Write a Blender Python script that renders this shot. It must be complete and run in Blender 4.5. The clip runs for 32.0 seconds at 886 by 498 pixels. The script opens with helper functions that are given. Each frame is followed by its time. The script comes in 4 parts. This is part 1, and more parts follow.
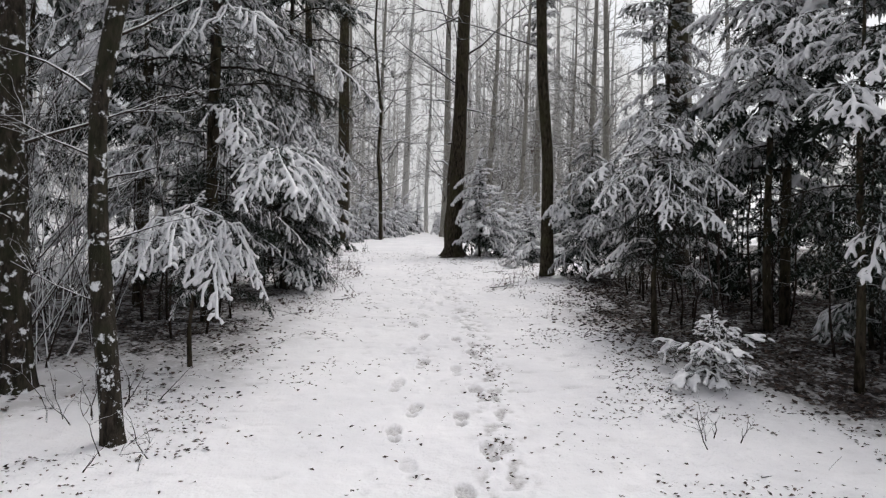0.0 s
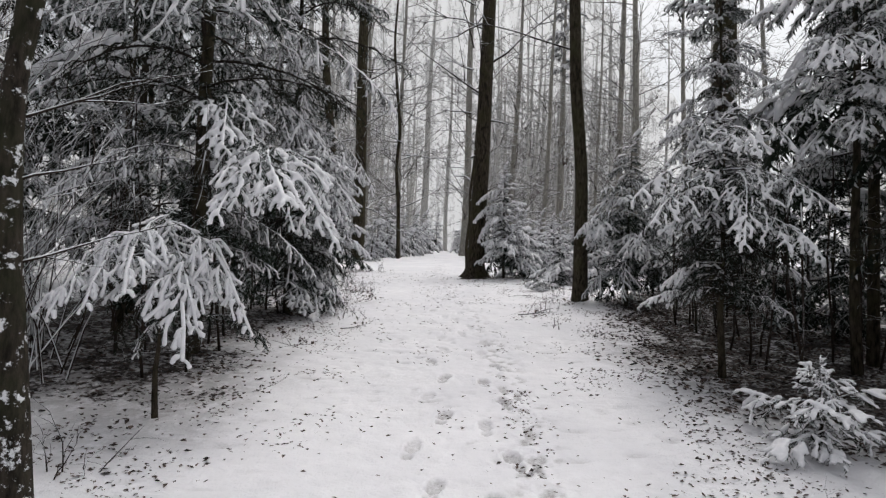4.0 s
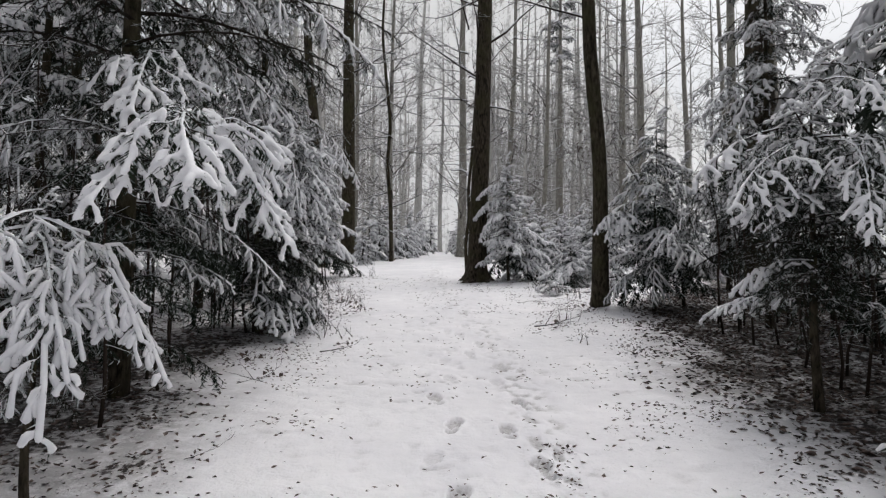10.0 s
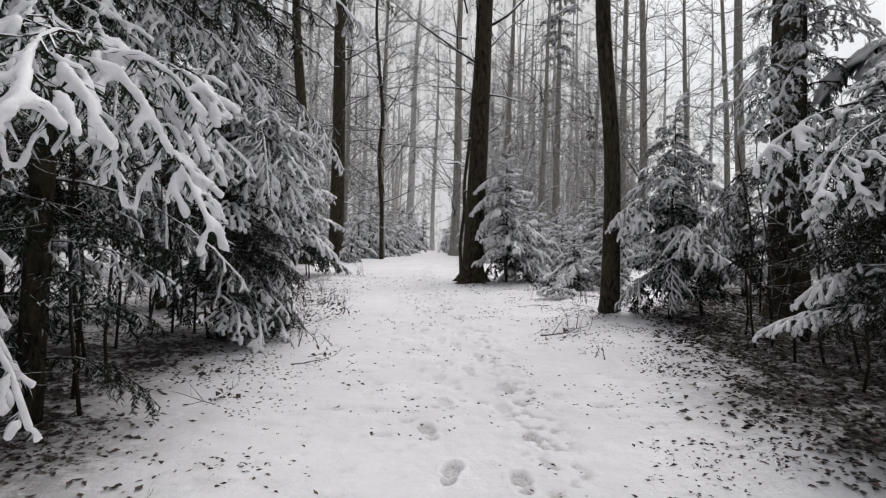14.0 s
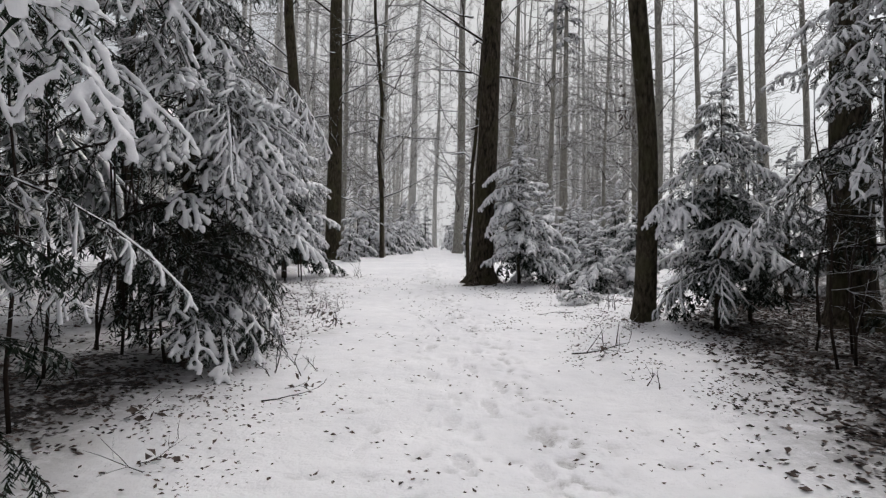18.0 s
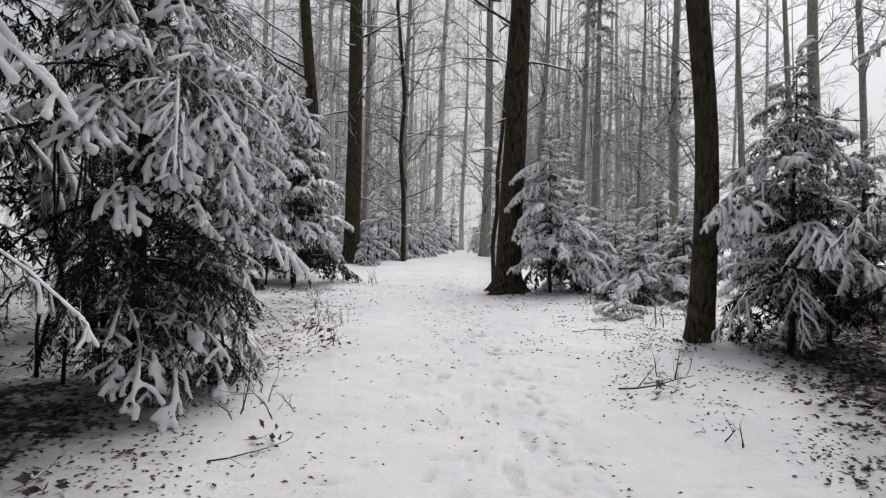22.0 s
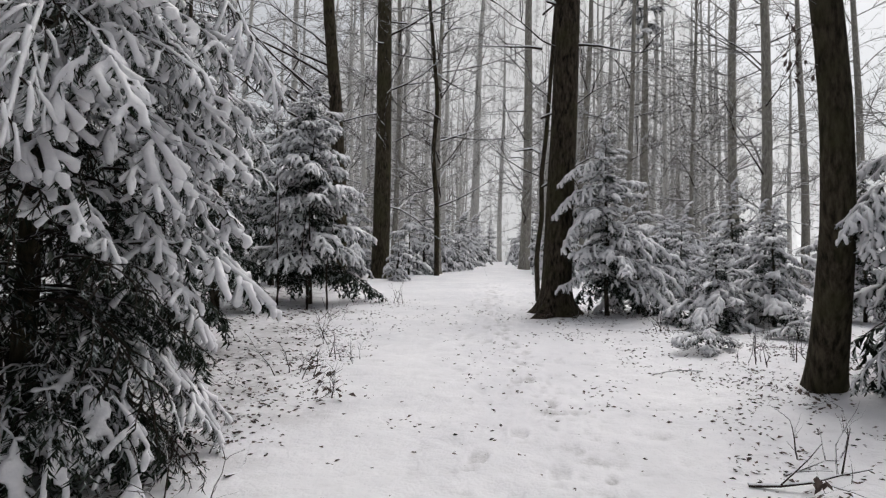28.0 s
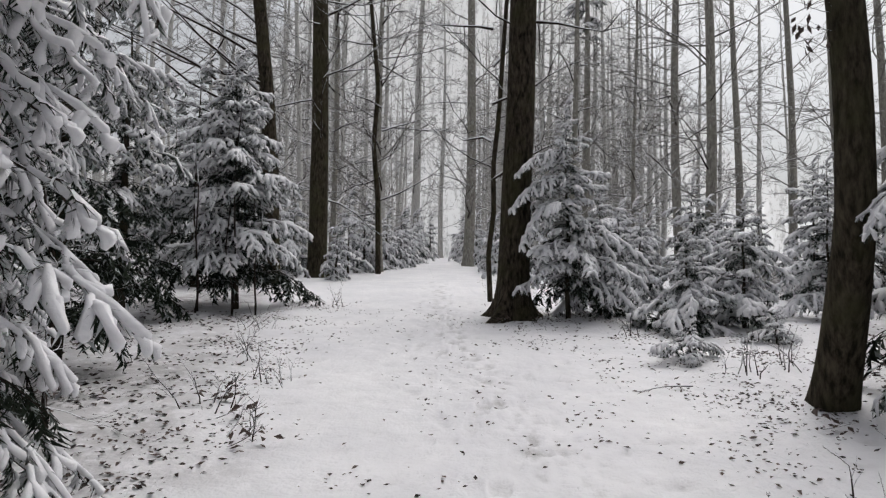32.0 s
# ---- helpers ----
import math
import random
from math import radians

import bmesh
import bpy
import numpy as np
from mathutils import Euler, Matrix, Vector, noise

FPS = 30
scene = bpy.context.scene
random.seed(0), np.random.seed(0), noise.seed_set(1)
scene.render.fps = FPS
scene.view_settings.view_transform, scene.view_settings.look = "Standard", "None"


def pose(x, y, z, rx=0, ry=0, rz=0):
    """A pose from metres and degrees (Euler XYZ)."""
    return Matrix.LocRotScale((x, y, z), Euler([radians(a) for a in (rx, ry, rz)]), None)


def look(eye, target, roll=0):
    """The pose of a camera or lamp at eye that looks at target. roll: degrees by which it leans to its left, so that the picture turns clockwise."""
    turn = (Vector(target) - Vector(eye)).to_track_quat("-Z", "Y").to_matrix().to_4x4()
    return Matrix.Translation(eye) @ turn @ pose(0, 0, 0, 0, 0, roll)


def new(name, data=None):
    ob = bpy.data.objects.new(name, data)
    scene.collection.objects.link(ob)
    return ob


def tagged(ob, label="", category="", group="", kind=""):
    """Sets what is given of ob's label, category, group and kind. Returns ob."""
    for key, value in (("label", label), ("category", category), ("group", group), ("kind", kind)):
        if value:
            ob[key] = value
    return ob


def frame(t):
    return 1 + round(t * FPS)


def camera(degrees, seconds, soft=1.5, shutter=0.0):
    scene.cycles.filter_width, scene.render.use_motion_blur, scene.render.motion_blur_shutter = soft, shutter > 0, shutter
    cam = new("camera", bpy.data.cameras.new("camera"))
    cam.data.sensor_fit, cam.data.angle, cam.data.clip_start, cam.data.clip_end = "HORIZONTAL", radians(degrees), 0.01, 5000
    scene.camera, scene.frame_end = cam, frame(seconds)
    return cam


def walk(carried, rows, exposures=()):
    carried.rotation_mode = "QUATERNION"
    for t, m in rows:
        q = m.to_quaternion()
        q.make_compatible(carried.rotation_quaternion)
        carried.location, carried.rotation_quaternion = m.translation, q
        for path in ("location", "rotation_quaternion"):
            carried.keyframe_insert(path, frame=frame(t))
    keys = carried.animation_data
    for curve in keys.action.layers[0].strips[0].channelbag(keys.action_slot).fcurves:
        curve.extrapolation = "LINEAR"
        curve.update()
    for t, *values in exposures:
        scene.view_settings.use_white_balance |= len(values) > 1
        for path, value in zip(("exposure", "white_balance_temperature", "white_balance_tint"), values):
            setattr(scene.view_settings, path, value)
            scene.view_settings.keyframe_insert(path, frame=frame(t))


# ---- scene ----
cam = camera(72.0, 32.0, soft=1.3)
PATH = [
    (0, (-0.005, -0.612, 1.479), (0.015, 1.388, 1.527), 1.4),
    (0.5, (-0.028, -0.444, 1.487), (-0.017, 1.556, 1.541), 1.6),
    (1, (-0.07, -0.282, 1.503), (-0.066, 1.717, 1.568), 1.6),
    (1.5, (-0.073, -0.152, 1.509), (-0.081, 1.846, 1.584), 1.4),
    (2, (-0.068, -0.004, 1.511), (-0.092, 1.994, 1.595), 1.7),
    (2.5, (-0.051, 0.157, 1.521), (-0.076, 2.155, 1.613), 1.6),
    (3, (-0.048, 0.294, 1.538), (-0.076, 2.291, 1.637), 1.9),
    (3.5, (-0.054, 0.406, 1.547), (-0.092, 2.403, 1.65), 2.1),
    (5.5, (-0.096, 0.821, 1.575), (-0.156, 2.816, 1.688), 1.3),
    (6, (-0.109, 0.976, 1.576), (-0.173, 2.972, 1.69), 1.1),
    (6.5, (-0.108, 1.111, 1.584), (-0.18, 3.107, 1.699), 1.1),
    (7, (-0.102, 1.204, 1.585), (-0.179, 3.199, 1.702), 1.1),
    (7.5, (-0.117, 1.33, 1.594), (-0.192, 3.325, 1.71), 1.1),
    (8, (-0.154, 1.458, 1.602), (-0.218, 3.454, 1.716), 1.1),
    (8.5, (-0.184, 1.566, 1.61), (-0.23, 3.562, 1.727), 0.7),
    (9, (-0.194, 1.681, 1.618), (-0.226, 3.678, 1.73), 0.6),
    (9.5, (-0.18, 1.833, 1.621), (-0.206, 3.83, 1.73), 0.6),
    (10, (-0.17, 1.98, 1.635), (-0.193, 3.977, 1.745), 0.6),
    (10.5, (-0.179, 2.09, 1.642), (-0.199, 4.087, 1.752), 1.0),
    (11, (-0.199, 2.211, 1.647), (-0.211, 4.208, 1.758), 1.3),
    (11.5, (-0.224, 2.342, 1.657), (-0.233, 4.339, 1.767), 1.4),
    (12, (-0.231, 2.414, 1.64), (-0.234, 4.411, 1.754), 1.3),
    (12.5, (-0.217, 2.508, 1.641), (-0.216, 4.504, 1.754), 1.5),
    (13, (-0.217, 2.677, 1.654), (-0.211, 4.674, 1.763), 1.6),
    (13.5, (-0.214, 2.818, 1.664), (-0.207, 4.815, 1.772), 1.5),
    (14, (-0.214, 2.936, 1.668), (-0.21, 4.934, 1.774), 1.5),
    (14.5, (-0.26, 3.12, 1.684), (-0.249, 5.118, 1.787), 1.2),
    (16.5, (-0.293, 3.685, 1.726), (-0.268, 5.682, 1.823), 1.1),
    (17, (-0.284, 3.828, 1.739), (-0.273, 5.825, 1.833), 1.3),
    (17.5, (-0.281, 3.967, 1.747), (-0.284, 5.965, 1.838), 1.4),
    (18, (-0.293, 4.139, 1.769), (-0.294, 6.137, 1.863), 1.2),
    (18.5, (-0.284, 4.275, 1.785), (-0.289, 6.273, 1.882), 1.0),
    (19, (-0.273, 4.426, 1.796), (-0.281, 6.423, 1.892), 1.0),
    (19.5, (-0.237, 4.586, 1.804), (-0.268, 6.584, 1.902), 1.0),
    (20, (-0.213, 4.711, 1.82), (-0.255, 6.709, 1.918), 1.3),
    (20.5, (-0.205, 4.826, 1.831), (-0.264, 6.823, 1.928), 1.6),
    (21, (-0.19, 4.961, 1.842), (-0.265, 6.957, 1.94), 1.6),
    (21.5, (-0.192, 5.104, 1.855), (-0.278, 7.1, 1.954), 1.6),
    (22, (-0.192, 5.224, 1.865), (-0.286, 7.22, 1.963), 1.6),
    (22.5, (-0.178, 5.35, 1.874), (-0.283, 7.345, 1.97), 1.8),
    (23, (-0.175, 5.507, 1.893), (-0.294, 7.501, 1.99), 1.9),
    (23.5, (-0.171, 5.626, 1.905), (-0.312, 7.619, 2.01), 2.0),
    (24, (-0.175, 5.734, 1.911), (-0.342, 7.724, 2.024), 2.0),
    (24.5, (-0.198, 5.851, 1.916), (-0.383, 7.839, 2.035), 1.8),
    (25, (-0.21, 5.957, 1.925), (-0.406, 7.944, 2.05), 1.7),
    (25.5, (-0.217, 6.059, 1.94), (-0.414, 8.045, 2.071), 1.5),
    (27.5, (-0.211, 6.545, 1.962), (-0.446, 8.526, 2.097), 1.4),
    (28, (-0.245, 6.701, 1.995), (-0.462, 8.685, 2.126), 1.5),
    (28.5, (-0.283, 6.828, 2.012), (-0.48, 8.815, 2.14), 1.4),
    (29, (-0.299, 6.944, 2.017), (-0.478, 8.932, 2.143), 1.2),
    (29.5, (-0.31, 7.085, 2.024), (-0.481, 9.074, 2.143), 1.1),
    (30, (-0.311, 7.225, 2.036), (-0.479, 9.214, 2.152), 1.2),
    (30.5, (-0.32, 7.346, 2.048), (-0.479, 9.337, 2.16), 1.4),
    (31, (-0.344, 7.447, 2.056), (-0.467, 9.44, 2.169), 1.5),
    (31.5, (-0.384, 7.533, 2.06), (-0.455, 9.528, 2.178), 1.3),
    (32, (-0.423, 7.596, 2.066), (-0.44, 9.592, 2.188), 0.9),
]
walk(cam, [(t, look(eye, target, roll)) for t, eye, target, roll in PATH], [(0, 0.05), (4, 0.0), (9, -0.05), (20, -0.05), (28, -0.08), (32, -0.15)])

# ---- world, sun ----
world = bpy.data.worlds.new("world")
scene.world = world
world.use_nodes = True
wn = world.node_tree
wn.nodes.clear()
w_out = wn.nodes.new("ShaderNodeOutputWorld")
w_bg = wn.nodes.new("ShaderNodeBackground")
w_sky = wn.nodes.new("ShaderNodeTexSky")
w_sky.sky_type = "NISHITA"
w_sky.sun_disc = False
w_sky.sun_elevation, w_sky.sun_rotation = radians(65), radians(37)
w_sky.air_density, w_sky.dust_density, w_sky.ozone_density = 1.0, 6.0, 1.0
w_hsv = wn.nodes.new("ShaderNodeHueSaturation")
w_hsv.inputs["Saturation"].default_value = 0.22
wn.links.new(w_sky.outputs["Color"], w_hsv.inputs["Color"])
wn.links.new(w_hsv.outputs["Color"], w_bg.inputs["Color"])
w_bg.inputs["Strength"].default_value = 0.15
wn.links.new(w_bg.outputs[0], w_out.inputs[0])

sun_data = bpy.data.lights.new("sun", "SUN")
sun_data.energy, sun_data.angle, sun_data.color = 0.5, radians(60), (1.0, 0.985, 0.96)
sun_ob = new("sun", sun_data)
sun_ob.matrix_world = look((6, 8, 22), (0, 0, 0))


# ---- ground shape ----
G_Y = [-14, -6, -1, 3.4, 5.5, 9.9, 12, 15.8, 20, 24.6, 30, 42, 55, 70, 110]
G_Z = [-1.3, -0.75, -0.25, 0.26, 0.57, 1.09, 1.30, 1.69, 2.08, 2.42, 2.82, 3.60, 4.30, 4.7, 5.2]


def g_line(y):
    """Height along the path, softened."""
    return sum(np.interp(y + d, G_Y, G_Z) for d in (-0.8, -0.4, 0.0, 0.4, 0.8)) / 5


def path_mid(y):
    return float(np.interp(y, [-5, 3, 8, 12, 16, 24, 32, 50], [0.0, 0.0, 0.0, -0.35, -0.75, -0.9, -0.9, -1.2]))


def path_half(y):
    return float(np.interp(y, [-5, 3, 9, 12, 15, 20, 50], [2.1, 1.95, 1.9, 1.7, 1.1, 0.95, 0.7]))


def off_path(x, y):
    """0 on the path, growing to 1 about a metre outside of it."""
    return min(1.0, max(0.0, (abs(x - path_mid(y)) - path_half(y)) / 1.0))


def gz(x, y):
    z = g_line(y)
    o = off_path(x, y)
    z += 0.05 * noise.noise((x * 0.5, y * 0.5, 3.1)) * (0.35 + o)
    z += 0.02 * noise.noise((x * 1.7, y * 1.7, 7.7)) * (0.3 + o)
    z += 0.35 * noise.noise((x * 0.09, y * 0.07, 1.3)) * min(1.0, max(0.0, (abs(x) - 5) / 10))
    return float(z)


def bare(x, y):
    """How far the leaf litter shows through the snow, by the plan: under the trees beside the path. On the left it also
    paints their shade.
    """
    n = 0.5 * noise.noise((x * 0.8, y * 0.6, 9.0)) + 0.3 * noise.noise((x * 2.6, y * 2.6, 4.0))
    edge_r = float(np.interp(y, [-4, 3.0, 4.1, 4.8, 5.6, 7.6, 9.8, 11.5, 13, 16, 30], [6.5, 4.0, 2.9, 2.25, 1.7, 1.7, 1.95, 2.3, 3.0, 5.0, 7.0]))
    litter_shade_l = float(np.interp(y, [-4, 3, 4.4, 5.4, 8, 11, 15, 30], [-6.0, -3.6, -2.2, -1.5, -1.4, -1.5, -2.4, -6.0]))
    r = (x - edge_r) / 0.9
    l = (litter_shade_l - x) / 1.2
    deep = 0.5 + 0.6 * min(1.0, max(0.0, (-1.8 - x) / 0.5)) * min(1.0, max(0.0, (y - 4.8) / 0.6)) * min(1.0, max(0.0, (10.2 - y) / 1.2))
    return max(0.0, min(1.0, max(r, min(l, deep)) + n))


# ---- materials ----
def mat(name):
    m = bpy.data.materials.new(name)
    m.use_nodes = True
    nt = m.node_tree
    return m, nt, nt.nodes["Principled BSDF"]


def nz(nt, scale, detail=4.0, rough=0.55, coord=None):
    n = nt.nodes.new("ShaderNodeTexNoise")
    n.inputs["Scale"].default_value, n.inputs["Detail"].default_value, n.inputs["Roughness"].default_value = scale, detail, rough
    if coord is not None:
        nt.links.new(coord, n.inputs["Vector"])
    return n.outputs["Fac"]


def ramp(nt, fac, stops):
    r = nt.nodes.new("ShaderNodeValToRGB")
    e = r.color_ramp.elements
    while len(e) < len(stops):
        e.new(0.5)
    for k, (p, c) in enumerate(stops):
        e[k].position, e[k].color = p, (*c, 1) if len(c) == 3 else c
    nt.links.new(fac, r.inputs[0])
    return r.outputs[0]


def grey(v):
    return (v, v, v)


def mixc(nt, fac, a, b):
    m = nt.nodes.new("ShaderNodeMix")
    m.data_type = "RGBA"
    nt.links.new(fac, m.inputs["Factor"])
    for s, v in ((m.inputs["A"], a), (m.inputs["B"], b)):
        if isinstance(v, tuple):
            s.default_value = (*v, 1)
        else:
            nt.links.new(v, s)
    return m.outputs["Result"]


def math_node(nt, op, a, b=0.0):
    m = nt.nodes.new("ShaderNodeMath")
    m.operation = op
    for s, v in ((m.inputs[0], a), (m.inputs[1], b)):
        if isinstance(v, (int, float)):
            s.default_value = v
        else:
            nt.links.new(v, s)
    return m.outputs[0]


def bump(nt, bsdf, h, dist, strength=1.0):
    b = nt.nodes.new("ShaderNodeBump")
    b.inputs["Distance"].default_value, b.inputs["Strength"].default_value = dist, strength
    nt.links.new(h, b.inputs["Height"])
    nt.links.new(b.outputs[0], bsdf.inputs["Normal"])


def obj_coord(nt):
    return nt.nodes.new("ShaderNodeTexCoord").outputs["Object"]


def up_z(nt):
    s = nt.nodes.new("ShaderNodeSeparateXYZ")
    nt.links.new(nt.nodes.new("ShaderNodeNewGeometry").outputs["Normal"], s.inputs[0])
    return s.outputs["Z"]


def island(nt):
    return nt.nodes.new("ShaderNodeNewGeometry").outputs["Random Per Island"]


def make_snow():
    m, nt, b = mat("snow")
    c = obj_coord(nt)
    col = ramp(nt, nz(nt, 9.0, 5), [(0.3, (0.765, 0.76, 0.785)), (0.7, (0.88, 0.87, 0.89))])
    nt.links.new(col, b.inputs["Base Color"])
    b.inputs["Roughness"].default_value = 0.75
    b.inputs["Specular IOR Level"].default_value = 0.2
    bump(nt, b, nz(nt, 60.0, 4, 0.6, c), 0.006, 0.7)
    return m


def make_ground():
    m, nt, b = mat("snowy_ground")
    c = obj_coord(nt)
    a = nt.nodes.new("ShaderNodeAttribute")
    a.attribute_name = "litter"
    fine = nz(nt, 16.0, 7, 0.7, c)
    mid = nz(nt, 3.0, 5, 0.6, c)
    thr = math_node(nt, "ADD", math_node(nt, "MULTIPLY", fine, 0.75), math_node(nt, "MULTIPLY", mid, 0.5))
    mask = math_node(nt, "SUBTRACT", math_node(nt, "ADD", math_node(nt, "MULTIPLY", a.outputs["Fac"], 0.39), thr), 0.96)
    mask = ramp(nt, mask, [(0.0, grey(0.0)), (0.07, grey(1.0))])
    snow = ramp(nt, nz(nt, 1.3, 6, 0.6, c), [(0.3, (0.75, 0.745, 0.775)), (0.7, (0.875, 0.865, 0.885))])
    # Thin snow over litter; this grey also paints shade beneath the left trees.
    thin = math_node(nt, "MULTIPLY", ramp(nt, nz(nt, 6.5, 7, 0.72, c), [(0.26, grey(0.0)), (0.52, grey(1.0))]), math_node(nt, "ADD", math_node(nt, "MULTIPLY", a.outputs["Fac"], 0.95), 0.10))
    snow = mixc(nt, thin, snow, (0.27, 0.262, 0.262))
    pr = nt.nodes.new("ShaderNodeAttribute")
    pr.attribute_name = "pressed_shade"
    tread = math_node(nt, "MULTIPLY", pr.outputs["Fac"], ramp(nt, nz(nt, 40.0, 4, 0.75, c), [(0.36, grey(0.3)), (0.62, grey(0.75))]))
    snow = mixc(nt, tread, snow, (0.27, 0.26, 0.255))
    grit = ramp(nt, nz(nt, 42.0, 3, 0.7, c), [(0.66, grey(0.0)), (0.74, grey(0.35))])
    snow = mixc(nt, grit, snow, (0.52, 0.51, 0.50))
    soil = ramp(nt, nz(nt, 34.0, 5, 0.7, c), [(0.3, (0.006, 0.005, 0.005)), (0.5, (0.024, 0.019, 0.018)), (0.68, (0.10, 0.080, 0.074))])
    nt.links.new(mixc(nt, mask, snow, soil), b.inputs["Base Color"])
    b.inputs["Roughness"].default_value = 0.8
    b.inputs["Specular IOR Level"].default_value = 0.2
    h = math_node(nt, "ADD", math_node(nt, "MULTIPLY", nz(nt, 7.0, 6, 0.6, c), 1.0), math_node(nt, "MULTIPLY", nz(nt, 45.0, 4, 0.6, c), 0.3))
    bump(nt, b, h, 0.05, 0.45)
    return m


def make_bark(name, dark, light, moss, snow_amount):
    m, nt, b = mat(name)
    c = obj_coord(nt)
    mp = nt.nodes.new("ShaderNodeMapping")
    mp.inputs["Scale"].default_value = (1, 1, 0.28)
    nt.links.new(c, mp.inputs["Vector"])
    n1 = nz(nt, 26.0, 6, 0.65, mp.outputs[0])
    n2 = nz(nt, 3.0, 4, 0.6, c)
    col = ramp(nt, n1, [(0.38, dark), (0.66, light)])
    col = mixc(nt, ramp(nt, n2, [(0.45, grey(0)), (0.65, grey(0.7))]), col, moss)
    patch = ramp(nt, nz(nt, 11.0, 6, 0.7, c), [(0.62 - snow_amount * 0.1, grey(0)), (0.66 - snow_amount * 0.1, grey(min(1.0, 0.5 + snow_amount)))])
    col = mixc(nt, patch, col, (0.70, 0.71, 0.73)) if snow_amount > 0 else col
    nt.links.new(col, b.inputs["Base Color"])
    b.inputs["Roughness"].default_value = 0.9
    b.inputs["Specular IOR Level"].default_value = 0.07
    bump(nt, b, n1, 0.02, 0.9)
    return m


def make_twig(name, wood, lo=0.15, hi=0.45, frost=(0.74, 0.75, 0.77)):
    """Thin wood with snow lying on whatever faces up."""
    m, nt, b = mat(name)
    n = nz(nt, 14.0, 3, 0.6)
    f = math_node(nt, "ADD", up_z(nt), math_node(nt, "MULTIPLY", math_node(nt, "SUBTRACT", n, 0.5), 0.9))
    nt.links.new(mixc(nt, ramp(nt, f, [(lo, grey(0)), (hi, grey(1))]), wood, frost), b.inputs["Base Color"])
    b.inputs["Roughness"].default_value = 0.85
    b.inputs["Specular IOR Level"].default_value = 0.07
    return m


def make_needles(name, dark, light, frost_from, frost=(0.62, 0.64, 0.66)):
    m, nt, b = mat(name)
    r = island(nt)
    col = ramp(nt, r, [(0.0, dark), (frost_from * 0.9, light), (frost_from, (0.22, 0.25, 0.24)), (1.0, frost)])
    nt.links.new(col, b.inputs["Base Color"])
    b.inputs["Roughness"].default_value = 0.8
    b.inputs["Specular IOR Level"].default_value = 0.08
    return m


def make_leaf(name, a, bcol):
    m, nt, b = mat(name)
    nt.links.new(ramp(nt, island(nt), [(0.0, a), (1.0, bcol)]), b.inputs["Base Color"])
    b.inputs["Roughness"].default_value = 0.7
    b.inputs["Specular IOR Level"].default_value = 0.25
    return m


SNOW = make_snow()
GROUND = make_ground()
BARK_DARK = make_bark("dark_bark", (0.010, 0.008, 0.006), (0.082, 0.066, 0.049), (0.050, 0.048, 0.024), 0.0)
BARK_BEECH = make_bark("mossy_beech_bark", (0.016, 0.013, 0.009), (0.080, 0.067, 0.047), (0.048, 0.047, 0.024), 0.0)
# Bark of the trunks further in, lightened to stand for haze.
BARK_HAZE = make_bark("haze_grey_bark", (0.36, 0.35, 0.33), (0.62, 0.605, 0.58), (0.44, 0.435, 0.40), 0.25)
BARK_MID_HAZE = make_bark("haze_brown_bark", (0.15, 0.14, 0.125), (0.38, 0.36, 0.325), (0.24, 0.235, 0.19), 0.12)
BARK_IVY = make_bark("snowy_bark", (0.012, 0.010, 0.008), (0.055, 0.045, 0.036), (0.030, 0.032, 0.018), 0.55)
TWIG = make_twig("snowy_twig", (0.030, 0.022, 0.018))
TWIG_BARE = make_twig("dark_bare_twig", (0.020, 0.015, 0.012), 0.7, 1.1)
TWIG_SNOWY = make_twig("snow_laden_twig", (0.030, 0.022, 0.018), -0.55, -0.05)
# Far twigs: frost, plus wood colour lightened in place of haze.
TWIG_HAZE = make_twig("haze_frosted_twig", (0.17, 0.16, 0.15), -0.1, 0.5, (0.72, 0.72, 0.73))
NEEDLE = make_needles("spruce_needles", (0.006, 0.010, 0.006), (0.026, 0.036, 0.022), 0.78)
NEEDLE_MID = make_needles("dusted_spruce_needles", (0.010, 0.014, 0.010), (0.045, 0.054, 0.042), 0.62, (0.60, 0.61, 0.63))
# Darker, less frosted copy for inner and low boughs: shade put into the colour.
NEEDLE_DARK = make_needles("shade_painted_needles", (0.005, 0.008, 0.005), (0.018, 0.024, 0.016), 0.92)
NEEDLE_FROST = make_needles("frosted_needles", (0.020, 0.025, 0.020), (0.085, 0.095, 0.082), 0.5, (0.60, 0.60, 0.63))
LEAF = make_leaf("fallen_leaf", (0.014, 0.010, 0.009), (0.135, 0.098, 0.084))


# ---- mesh helpers ----
class Mesh:
    def __init__(self):
        self.v, self.f, self.mi, self.smooth = [], [], [], []

    def add(self, vs, fs, mi=0):
        o = len(self.v)
        self.v.extend(vs)
        for f in fs:
            self.f.append([i + o for i in f])
            self.mi.append(mi)

    def data(self, name, mats, smooth=True):
        me = bpy.data.meshes.new(name)
        me.from_pydata([tuple(p) for p in self.v], [], self.f)
        for m in mats:
            me.materials.append(m)
        me.polygons.foreach_set("material_index", self.mi)
        if smooth:
            me.polygons.foreach_set("use_smooth", [True] * len(self.f))
        me.update()
        return me


def unit(v):
    n = math.sqrt(v[0] ** 2 + v[1] ** 2 + v[2] ** 2) or 1.0
    return (v[0] / n, v[1] / n, v[2] / n)


def cross(a, b):
    return (a[1] * b[2] - a[2] * b[1], a[2] * b[0] - a[0] * b[2], a[0] * b[1] - a[1] * b[0])


